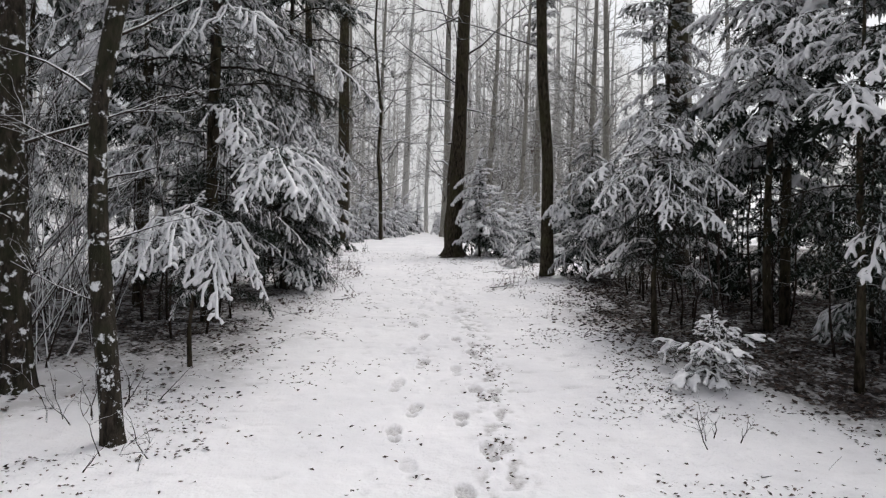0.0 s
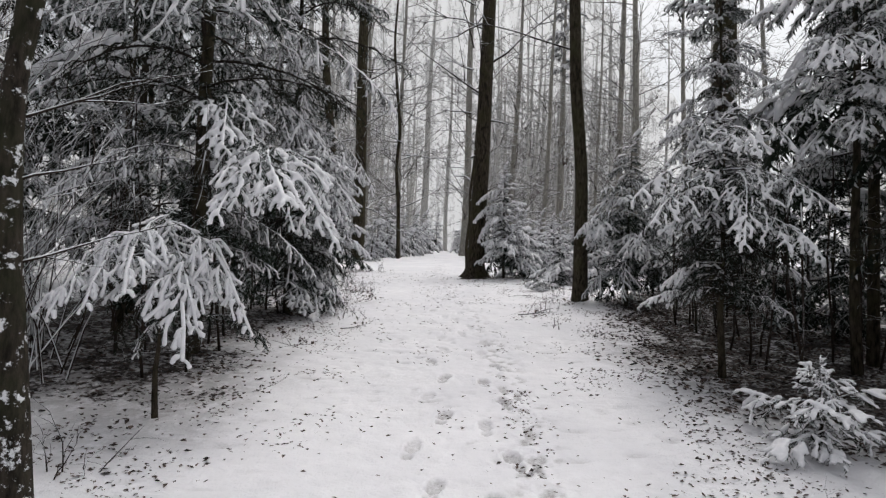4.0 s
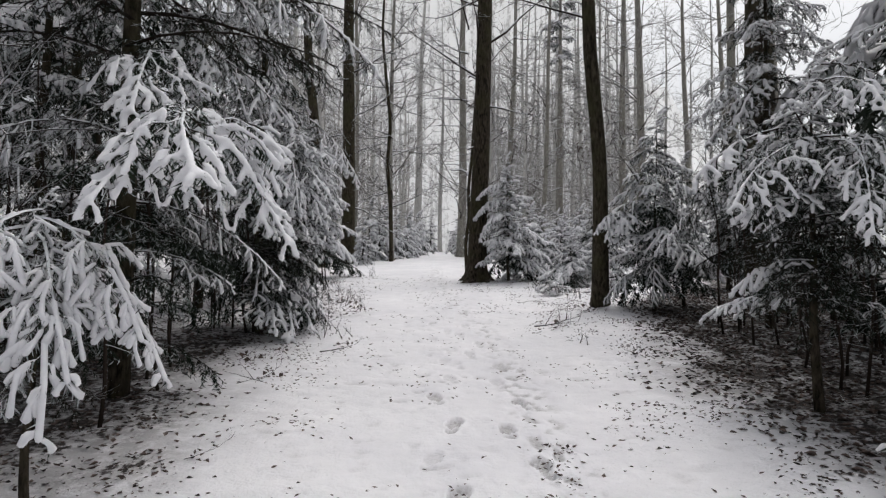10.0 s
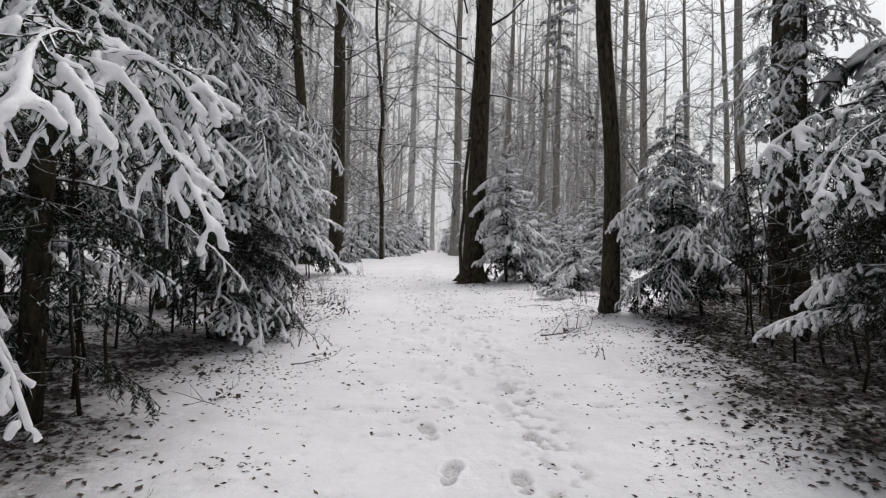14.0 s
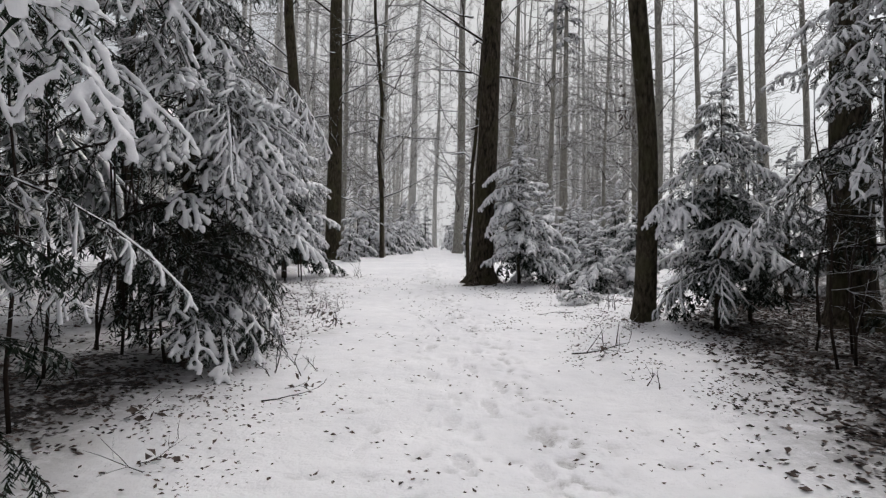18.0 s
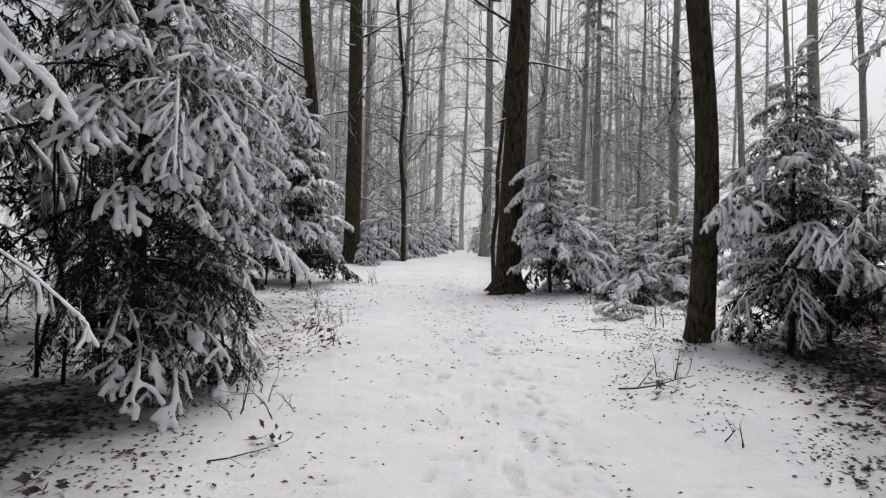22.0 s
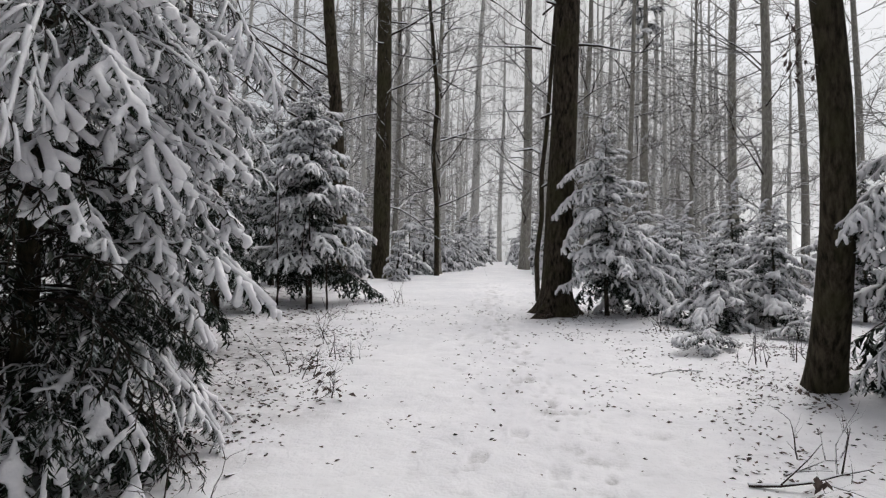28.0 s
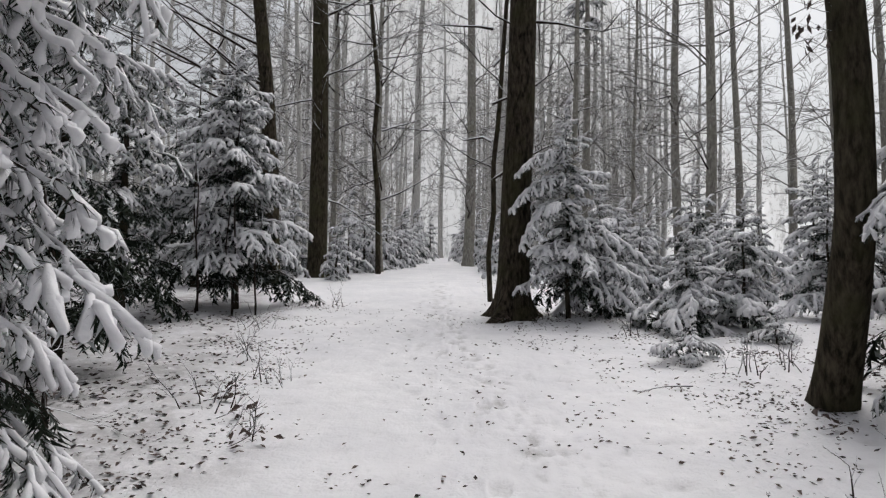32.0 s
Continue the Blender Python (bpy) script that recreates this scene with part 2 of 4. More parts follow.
def tube(ms, pts, radii, sides=6, mi=0, flat=1.0, lift=0.0, wob=None, cap=True, round_end=False):
    """A tube along pts. flat: squashes the lower half; lift: moves it up by that share of its radius."""
    vs, fs = [], []
    n = len(pts)
    for k in range(n):
        a, b = pts[max(0, k - 1)], pts[min(n - 1, k + 1)]
        t = unit((b[0] - a[0], b[1] - a[1], b[2] - a[2]))
        s = cross(t, (0, 0, 1)) if abs(t[2]) < 0.95 else cross(t, (0, 1, 0))
        s = unit(s)
        u = cross(s, t)
        r = radii[k]
        for j in range(sides):
            w = 2 * math.pi * j / sides
            rr = r * (wob(k, w) if wob else 1.0)
            c, h = math.cos(w) * rr, math.sin(w) * rr
            if h < 0:
                h *= flat
            h += lift * r
            p = pts[k]
            vs.append((p[0] + s[0] * c + u[0] * h, p[1] + s[1] * c + u[1] * h, p[2] + s[2] * c + u[2] * h))
    for k in range(n - 1):
        for j in range(sides):
            j2 = (j + 1) % sides
            fs.append((k * sides + j, k * sides + j2, (k + 1) * sides + j2, (k + 1) * sides + j))
    if round_end:
        for k, j0 in ((0, 1), (n - 1, n - 2)):
            a, b = pts[j0], pts[k]
            t = unit((b[0] - a[0], b[1] - a[1], b[2] - a[2]))
            r = radii[k]
            vs.append((b[0] + t[0] * r * 0.8, b[1] + t[1] * r * 0.8, b[2] + t[2] * r * 0.8 + lift * r))
            for j in range(sides):
                j2 = (j + 1) % sides
                fs.append((k * sides + j2, k * sides + j, len(vs) - 1) if k == 0 else (k * sides + j, k * sides + j2, len(vs) - 1))
    elif cap:
        fs.append(tuple(range(sides))[::-1])
        fs.append(tuple((n - 1) * sides + j for j in range(sides)))
    ms.add(vs, fs, mi)


def part(name, me, parent, m=None, label=""):
    ob = new(name, me)
    ob.parent = parent
    if m is not None:
        ob.matrix_local = m
    if label:
        ob["label"] = label
    return ob


def thing(name, x, y, z, label, category, group="", kind=""):
    ob = new(name)
    ob.location = (x, y, z)
    ob.empty_display_size = 0.2
    return tagged(ob, label, category, group, kind)


# ---- conifer boughs ----
def pillow(ms, pts, r, sides, rng, blunt=True):
    """Snow lying along a shoot: thicker and blunt towards the tip, flatter below."""
    n = len(pts)
    ph = rng.uniform(0, 9)
    if not blunt:
        tube(ms, pts, [r * (0.75 if k == 0 else 0.6 if k == n - 1 else 1.05) for k in range(n)], sides, 0, 0.55, 0.35, cap=False)
        ms.f.append(list(range(len(ms.v) - sides, len(ms.v))))
        ms.mi.append(0)
        return
    a, b = pts[-2], pts[-1]
    t = unit(tuple(b[j] - a[j] for j in range(3)))
    line = list(pts) + [tuple(b[j] + t[j] * r * 0.62 for j in range(3))]
    radii = [r * (0.66 if k == 0 else 0.86 + 0.26 * k / n) * (1 + 0.22 * math.sin(ph + k * 2.1)) for k in range(n)] + [r * 0.7]
    tube(ms, line, radii, sides, 0, 0.62, 0.38, round_end=True, cap=False)


def melt(me, voxel):
    """Runs the pillows of one bough together into one soft skin."""
    ob = bpy.data.objects.new("melt", me)
    scene.collection.objects.link(ob)
    r = ob.modifiers.new("skin", "REMESH")
    r.mode, r.voxel_size, r.use_smooth_shade = "VOXEL", voxel, True
    k = ob.modifiers.new("soft", "SMOOTH")
    k.factor, k.iterations = 0.5, 2
    dg = bpy.context.evaluated_depsgraph_get()
    out = bpy.data.meshes.new_from_object(ob.evaluated_get(dg))
    bpy.data.objects.remove(ob)
    out.name = "bough_snow"
    out.materials.clear()
    out.materials.append(SNOW)
    return out


def bough_meshes(seed, length, gap, fgap, flen, fat, droop, needles, sides, needle_mat, nlen=0.03, hang=0.3, wide=0.42, voxel=0.0, cover=0.85):
    """A flat herringbone spray along +x: axis, side shoots and fingers. Needles and wood are one mesh, the snow that lies on them another."""
    rng = random.Random(seed)
    green, snow = Mesh(), Mesh()
    fine = needles >= 9

    def fringe(pts):
        ln = sum(math.dist(pts[i], pts[i + 1]) for i in range(len(pts) - 1))
        cnt = max(3, int(needles * ln / 0.1))
        n = len(pts)
        for q in range(cnt):
            u = (q + rng.random()) / cnt
            i = min(n - 2, int(u * (n - 1)))
            w = u * (n - 1) - i
            a, b = pts[i], pts[i + 1]
            c = [a[j] + (b[j] - a[j]) * w for j in range(3)]
            t = unit([b[j] - a[j] for j in range(3)])
            s = unit(cross(t, (0, 0, 1)))
            up = cross(s, t)
            ang = rng.choice((-0.35, math.pi + 0.35)) + rng.uniform(-0.6, 0.6)
            nl = nlen * rng.uniform(0.7, 1.3)
            ca, sa = math.cos(ang), math.sin(ang)
            wd = nl * (0.13 if fine else 0.17 if fat == 0 and nlen < 0.06 else 0.3)
            o = [s[j] * ca + up[j] * sa for j in range(3)]
            green.add([[c[j] - t[j] * wd for j in range(3)], [c[j] + t[j] * wd for j in range(3)], [c[j] + t[j] * nl * 0.75 + o[j] * nl * 0.8 for j in range(3)]], [(0, 1, 2)], 0)

    def strand(p, d, ln, fall, snowy, stem, n):
        sb = rng.uniform(-0.5, 0.5)
        wg, wz = rng.uniform(0, 6.28), rng.uniform(0, 6.28)

        def bent(u):
            w = sb * ln * u * u + 0.07 * ln * (math.sin(wg + 6 * u) - math.sin(wg))
            return (p[0] + d[0] * ln * u - d[1] * w, p[1] + d[1] * ln * u + d[0] * w, p[2] + d[2] * ln * u - fall * ln * u * u + 0.09 * ln * (math.sin(wz + 7 * u) - math.sin(wz)))

        pts = [bent(k / (n - 1)) for k in range(n)]
        if fine:
            tube(green, pts, [stem * (1 - 0.6 * k / (n - 1)) for k in range(n)], 3, 1, cap=False)
        fringe(pts)
        if fat > 0 and snowy > 0:
            pillow(snow, pts[2:] if n > 5 else pts, fat * snowy, sides, rng, fine)
        return bent

    def axis(s):
        u = s / length
        return (s, 0.04 * length * math.sin(3.5 * u + seed), length * (0.30 * u - droop * u * u))

    na = 7
    line = [axis(length * k / (na - 1)) for k in range(na)]
    tube(green, line, [0.009 * length ** 0.5 * (1.2 - k / (na - 1)) for k in range(na)], 4, 1)
    if fat > 0:
        pillow(snow, line[4:], fat * 0.85, sides, rng, fine)
    n = max(4, int(length * 0.86 / gap))
    for k in range(n + 1):
        s = length * 0.12 + length * 0.86 * k / n
        for side in (-1, 1):
            if rng.random() < 0.06:
                continue
            sk = min(length * 0.985, max(0.02, s + gap * (0.25 * side + rng.uniform(-0.12, 0.12))))
            u = sk / length
            p, q = axis(sk), axis(sk + 0.02)
            t = unit((q[0] - p[0], q[1] - p[1], q[2] - p[2]))
            a = side * radians(rng.uniform(34, 66) - 8 * u)
            ln = (wide * length ** 0.6 * min(1.0, (1.04 - u) * 1.5) ** 0.8 * (0.6 + 0.4 * min(1, u * 3)) + flen * 0.5) * rng.uniform(0.72, 1.15)
            d = unit((t[0] * math.cos(a) - t[1] * math.sin(a), t[0] * math.sin(a) + t[1] * math.cos(a), t[2] * 0.8 + rng.uniform(-0.25, 0.1)))
            fall = hang * rng.uniform(0.6, 1.5)
            bare_ = rng.random() > cover + 0.25 * u
            sn = 0.0 if bare_ else rng.uniform(0.75, 1.12) * (0.7 + 0.35 * u)
            bent = strand(p, d, ln, fall, sn, 0.005, 6 if fine else 4 if ln > 0.16 else 3)
            m = int(ln * 0.9 / fgap)
            for j in range(m):
                for sd in (-1, 1):
                    if rng.random() < 0.1:
                        continue
                    w = 0.22 + 0.72 * (j + 0.25 + 0.25 * sd + rng.uniform(-0.15, 0.15)) / max(1, m)
                    base = bent(w)
                    b = sd * radians(rng.uniform(30, 64))
                    d2 = unit((d[0] * math.cos(b) - d[1] * math.sin(b), d[0] * math.sin(b) + d[1] * math.cos(b), d[2] - 1.7 * fall * w + rng.uniform(-0.45, 0.15)))
                    strand(base, d2, flen * rng.uniform(0.7, 1.25) * (1.35 - 0.7 * w), rng.uniform(0.1, 0.4) + 0.3 * hang, 0.0 if rng.random() > cover + 0.1 else sn * rng.uniform(0.7, 1.15), 0.004, 4 if fine and fat > 0.02 else 3)
    sm = None
    if fat > 0:
        sm = snow.data("bough_snow", [SNOW])
        if voxel:
            sm = melt(sm, voxel)
    return length, green.data("bough", [needle_mat, TWIG if fat > 0 else TWIG_BARE], False), sm


def bough_set(seed, lengths, gap, fgap, flen, fat, needles, sides, needle_mat, nlen, droops, hang, wide, voxel=0.0, cover=0.85):
    return [bough_meshes(seed + 7 * i + k, ln, gap, fgap, flen, fat, dr, needles, sides, needle_mat, nlen, hang, wide, voxel, cover) for i, ln in enumerate(lengths) for k, dr in enumerate(droops)]


HERO_SET = bough_set(5, (0.8, 1.25), 0.118, 0.080, 0.060, 0.0185, 11, 7, NEEDLE, 0.046, (0.42, 0.62), 0.45, 0.29, 0.0125, 0.88)
NEAR_HEAVY = bough_set(10, (0.5, 0.9, 1.35), 0.108, 0.074, 0.058, 0.0185, 10, 5, NEEDLE_MID, 0.043, (0.45, 0.65), 0.36, 0.27, 0.0, 0.78)
NEAR_LIGHT = bough_set(40, (0.5, 0.9, 1.35), 0.115, 0.075, 0.065, 0.0125, 9, 4, NEEDLE_FROST, 0.038, (0.5, 0.72), 0.5, 0.27, 0.0, 0.58)
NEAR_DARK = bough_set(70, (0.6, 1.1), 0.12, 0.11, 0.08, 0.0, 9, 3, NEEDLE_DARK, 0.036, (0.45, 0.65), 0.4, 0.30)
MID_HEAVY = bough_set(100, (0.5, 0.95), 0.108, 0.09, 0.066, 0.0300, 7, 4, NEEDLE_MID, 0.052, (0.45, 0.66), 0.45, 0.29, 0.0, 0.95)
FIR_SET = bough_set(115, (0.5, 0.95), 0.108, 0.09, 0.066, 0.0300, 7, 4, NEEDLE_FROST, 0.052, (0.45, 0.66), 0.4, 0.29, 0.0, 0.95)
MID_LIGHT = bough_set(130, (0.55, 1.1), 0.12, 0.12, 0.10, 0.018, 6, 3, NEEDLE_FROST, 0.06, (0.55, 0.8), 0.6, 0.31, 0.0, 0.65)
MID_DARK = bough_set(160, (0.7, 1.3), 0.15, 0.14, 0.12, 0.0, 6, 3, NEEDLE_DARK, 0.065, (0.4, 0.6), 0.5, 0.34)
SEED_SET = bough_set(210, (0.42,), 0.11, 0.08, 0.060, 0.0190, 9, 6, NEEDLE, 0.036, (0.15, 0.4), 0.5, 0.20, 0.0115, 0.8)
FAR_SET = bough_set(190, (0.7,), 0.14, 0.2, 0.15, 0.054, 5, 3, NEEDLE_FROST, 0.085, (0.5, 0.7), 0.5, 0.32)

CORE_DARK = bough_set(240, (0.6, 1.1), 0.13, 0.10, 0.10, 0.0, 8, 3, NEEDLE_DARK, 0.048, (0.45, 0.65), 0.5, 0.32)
COARSE = {id(NEAR_HEAVY): MID_HEAVY, id(NEAR_LIGHT): MID_LIGHT, id(NEAR_DARK): MID_DARK}


def put_bough(tree, kind, rng, z, yaw, length, pitch, x=0.0, y=0.0, roll=None):
    near = sorted(kind, key=lambda k: abs(math.log(k[0] / max(0.05, length))))[:2]
    ln, gm, sm = near[rng.randrange(len(near))]
    s = length / ln
    flip = -1 if rng.random() < 0.5 else 1
    r = rng.uniform(-14, 14) if roll is None else roll
    m = Matrix.Translation((x, y, z)) @ Euler((radians(r), -radians(pitch), yaw)).to_matrix().to_4x4() @ Matrix.Diagonal((s, s * flip * rng.uniform(0.9, 1.15), s, 1))
    b = part("bough", gm, tree, m)
    if sm:
        part("snow", sm, b, None)["kind"] = "stuff"
    return b


def hero(tree, kind, rng, root, tip, sag=0.0, roll=0.0):
    """A bough from one place of the world to another."""
    o = tree.location
    d = Vector(tip) - Vector(root)
    length = d.length
    pitch = math.degrees(math.asin(d.z / length)) + sag
    return put_bough(tree, kind, rng, root[2] - o[2], math.atan2(d.y, d.x), length, pitch, root[0] - o[0], root[1] - o[1], roll)


def stem_mesh(name, pts, radii, sides, mats, seed, rough=0.08):
    ms = Mesh()

    def wob(k, w):
        return 1 + rough * noise.noise((math.cos(w) * 1.5 + seed, math.sin(w) * 1.5, k * 0.5))

    tube(ms, pts, radii, sides, 0, wob=wob)
    return ms.data(name, mats)


def spruce(x, y, height, width, seed, heavy, light=None, dark=None, start=0.1, count=34, stem=0.045, lean=(0, 0), label="", group="", top_pitch=35, low_pitch=-8, arc=None, name="spruce_tree", p_heavy=0.5, core=0, skirt=0.6, low_dark=0.2, high=2.0, over=1.0, bark=None):
    """A conifer: stem, tiers of boughs, longer towards the foot. arc: (from, to) degrees that get boughs; all round if not given."""
    rng = random.Random(seed)
    z = gz(x, y)
    tree = thing(name, x, y, z - 0.03, label, "tree", group)
    n = 9
    pts = [(lean[0] * (k / (n - 1)) ** 1.3, lean[1] * (k / (n - 1)) ** 1.3, height * k / (n - 1)) for k in range(n)]
    pts = [(p[0] + 0.012 * math.sin(seed + 1.7 * k), p[1] + 0.012 * math.cos(seed * 2 + k), p[2]) for k, p in enumerate(pts)]
    part("trunk", stem_mesh("trunk", pts, [stem * (1.15 - 1.05 * (k / (n - 1))) for k in range(n)], 7, [bark or BARK_DARK], seed), tree)
    for k in range(count):
        u = start + (1 - start) * ((k + rng.random() * 0.5) / count) ** 0.9
        full = width * ((1 - u) ** 0.72 * 0.95 + 0.06) * min(1.0, skirt + (u - start) * 2.5)
        inner = k % 3 == 2
        length = full * (rng.uniform(0.45, 0.75) if inner else rng.uniform(0.68, 1.25))
        if u * height > 3.3:
            length *= over
        yaw = k * 2.39996 + rng.uniform(-0.35, 0.35)
        if arc:
            yaw = radians(rng.uniform(*arc))
        r = rng.random()
        kind = heavy
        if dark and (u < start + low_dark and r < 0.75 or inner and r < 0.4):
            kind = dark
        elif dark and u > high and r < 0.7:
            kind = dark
        elif light and r > p_heavy:
            kind = light
        if u * height > 4.6 and id(kind) in COARSE:
            kind = COARSE[id(kind)]
        pitch = low_pitch + (top_pitch - low_pitch) * u ** 1.6 + rng.uniform(-13, 13)
        c = u ** 1.3
        put_bough(tree, kind, rng, u * height, yaw, length, pitch, lean[0] * c, lean[1] * c)
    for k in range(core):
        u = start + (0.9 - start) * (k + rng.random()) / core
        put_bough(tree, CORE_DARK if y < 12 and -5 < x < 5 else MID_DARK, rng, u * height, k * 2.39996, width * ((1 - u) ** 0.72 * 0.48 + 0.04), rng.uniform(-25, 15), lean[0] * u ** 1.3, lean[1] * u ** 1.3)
    top = part("leader", heavy[0][1], tree, Matrix.Translation((lean[0], lean[1], height - 0.12 * width)) @ Euler((0, -radians(80), 0)).to_matrix().to_4x4() @ Matrix.Diagonal((0.6 * width, 0.6 * width, 0.6 * width, 1)))
    part("snow", heavy[0][2], top)["kind"] = "stuff"
    return tree


# ---- broadleaf trees ----
def limb(ms, rng, p, d, length, r, depth, sides, mi, rise=0.15, kink=0.22):
    n = 5 if depth > 0 else 4
    pts, q, e = [p], p, d
    for k in range(n - 1):
        e = unit((e[0] + rng.uniform(-kink, kink), e[1] + rng.uniform(-kink, kink), e[2] + rng.uniform(-kink, kink) + rise * 0.2))
        q = (q[0] + e[0] * length / (n - 1), q[1] + e[1] * length / (n - 1), q[2] + e[2] * length / (n - 1))
        pts.append(q)
    tube(ms, pts, [r * (1 - 0.75 * k / (n - 1)) for k in range(n)], sides, mi, cap=False)
    if depth > 0:
        for k in range(rng.randint(3, 5)):
            i = rng.randint(1, n - 1)
            t = unit(tuple(pts[i][j] - pts[i - 1][j] for j in range(3)))
            o = unit((rng.uniform(-1, 1), rng.uniform(-1, 1), rng.uniform(-0.4, 0.7)))
            dd = unit(tuple(t[j] * 0.75 + o[j] * 0.75 for j in range(3)))
            limb(ms, rng, pts[i], dd, length * rng.uniform(0.35, 0.6), r * 0.45, depth - 1, max(3, sides - 1), mi, rise, kink)


def broadleaf(x, y, pts, radii, seed, bark, label, limbs=(), flare=0.0, category="tree", name="beech_tree", group="", sides=12, twig=None, rough=0.06):
    """pts: the line of the trunk from its foot, as offsets. limbs: (height, yaw in degrees, pitch, length, radius)."""
    z = gz(x, y)
    tree = thing(name, x, y, z - 0.05, label, category, group)
    # resample the trunk
    fine, fr = [], []
    hs = [p[2] for p in pts]
    steps = 34
    for k in range(steps + 1):
        h = hs[0] + (hs[-1] - hs[0]) * (k / steps) ** 2.6
        px, py = np.interp(h, hs, [p[0] for p in pts]), np.interp(h, hs, [p[1] for p in pts])
        r = float(np.interp(h, hs, radii))
        r *= 1 + flare * math.exp(-h / 0.14)
        fine.append((float(px), float(py), h))
        fr.append(r)
    ms = Mesh()

    def wob(k, w):
        h = fine[k][2]
        root = flare * 0.5 * math.exp(-h / 0.2) * (math.cos(5 * w + seed) + 0.5 * math.cos(3 * w + 2 * seed))
        return 1 + rough * noise.noise((math.cos(w) * 2 + seed, math.sin(w) * 2, h * 0.9)) + root

    tube(ms, fine, fr, sides, 0, wob=wob)
    part("trunk", ms.data("trunk", [bark]), tree)
    rng = random.Random(seed)
    for (h, yaw, pitch, length, r) in limbs:
        bm_ = Mesh()
        px, py = float(np.interp(h, hs, [p[0] for p in pts])), float(np.interp(h, hs, [p[1] for p in pts]))
        a, e = radians(yaw), radians(pitch)
        limb(bm_, rng, (px, py, h), (math.cos(a) * math.cos(e), math.sin(a) * math.cos(e), math.sin(e)), length, r, 2, 5, 0)
        part("branch", bm_.data("branch", [twig or TWIG]), tree)["kind"] = "stuff"
    return tree


# ---- ground ----
def spaced(marks):
    """Grid lines: (from, to, step) runs joined."""
    out = []
    for a, b, s in marks:
        n = max(1, round((b - a) / s))
        out += [a + (b - a) * k / n for k in range(n)]
    return out + [marks[-1][1]]


PRINTS = []
_r = random.Random(5)
for lane, phase in ((-0.24, 0.0), (0.27, 0.3)):
    yy = 2.5 + phase
    while yy < 21:
        left = len(PRINTS) % 2
        mid = float(np.interp(yy, [2, 5, 7, 10.6, 12, 14, 18, 21], [0.0, 0.03, 0.06, -0.25, -0.45, -0.62, -0.62, -0.7]))
        PRINTS.append((mid + lane * (1 if yy < 8 else 0.6) + (0.075 if left else -0.075) + _r.uniform(-0.03, 0.03), yy, _r.uniform(-0.3, 0.3), _r.uniform(0.45, 1.0) * (1.0 if yy < 7 else 0.6)))
        yy += _r.uniform(0.42, 0.62)


def print_depth(x, y):
    d = 0.0
    for px, py, a, k in PRINTS:
        dx, dy = x - px, y - py
        if abs(dx) > 0.2 or abs(dy) > 0.3:
            continue
        u, v = dx * math.cos(a) + dy * math.sin(a), -dx * math.sin(a) + dy * math.cos(a)
        w = 0.050 if v > 0 else 0.040
        q = (u / w) ** 2 + (v / 0.14) ** 4 + 1.4 * math.exp(-((v + 0.05) / 0.018) ** 2)
        if q < 2.4:
            d = min(d, -0.034 * k * min(1.0, max(0.0, (1.4 - q) * 3.0)))
            if q > 1.5:
                d = max(d, 0.007 * k) if d >= 0 else d
    return d


gx = spaced([(-90, -30, 6), (-30, -10, 1.2), (-10, -4, 0.25), (-4, -1.0, 0.09), (-1.0, -0.5, 0.04), (-0.5, 0.7, 0.016), (0.7, 5, 0.09), (5, 12, 0.25), (12, 30, 1.2), (30, 90, 6)])
gy = spaced([(-14, -2, 0.6), (-2, 2.4, 0.12), (2.4, 7.6, 0.022), (7.6, 13, 0.05), (13, 22, 0.09), (22, 40, 0.3), (40, 60, 1.0), (60, 110, 4)])
gv, litter, pressed_shade = [], [], []
for yy in gy:
    for xx in gx:
        zz = gz(xx, yy) + 0.008 * noise.noise((xx * 5.5, yy * 5.5, 1.0)) + 0.005 * noise.noise((xx * 11, yy * 11, 6.0))
        dd = print_depth(xx, yy) if -1.3 < xx < 1.1 and 2 < yy < 22 else 0.0
        zz += dd
        tr = 0.0
        if -1.2 < xx < 1.2 and 0 < yy < 20:
            tr = math.exp(-((xx - float(np.interp(yy, [2, 5, 8, 11, 14, 18], [0.42, 0.52, 0.40, 0.12, -0.35, -0.6]))) / 0.15) ** 2)
            lump = noise.noise((xx * 9, yy * 7, 12.0)) + 0.6 * noise.noise((xx * 19, yy * 15, 2.0))
            zz += tr * 0.018 * lump
            tr *= max(0.0, -lump - 0.06) * (1.0 if yy < 8 else 0.6)
        scuff = 0.0
        if -3.2 < xx < 3.6 and 1 < yy < 18:
            scuff = max(0.0, noise.noise((xx * 6.5, yy * 8.5, 21.0)) + 0.5 * noise.noise((xx * 15, yy * 17, 23.0)) - 0.30) * (0.5 + 0.9 * noise.noise((xx * 0.9, yy * 0.7, 31.0)))
            scuff = max(0.0, scuff)
            zz -= 0.05 * scuff
        # Trodden snow greys here; scuff adds painted shading inside the small dents.
        pressed_shade.append(min(1.0, max(0.0, (-dd - 0.008) / 0.02) + tr * 3.0 + 1.3 * scuff))
        gv.append((xx, yy, zz))
        litter.append(bare(xx, yy) if abs(xx) < 14 else 0.25)
nx_ = len(gx)
gf = [(j * nx_ + i, j * nx_ + i + 1, (j + 1) * nx_ + i + 1, (j + 1) * nx_ + i) for j in range(len(gy) - 1) for i in range(nx_ - 1)]
g_me = bpy.data.meshes.new("ground")
g_me.from_pydata(gv, [], gf)
g_me.polygons.foreach_set("use_smooth", [True] * len(gf))
g_me.materials.append(GROUND)
g_me.attributes.new("litter", "FLOAT", "POINT").data.foreach_set("value", litter)
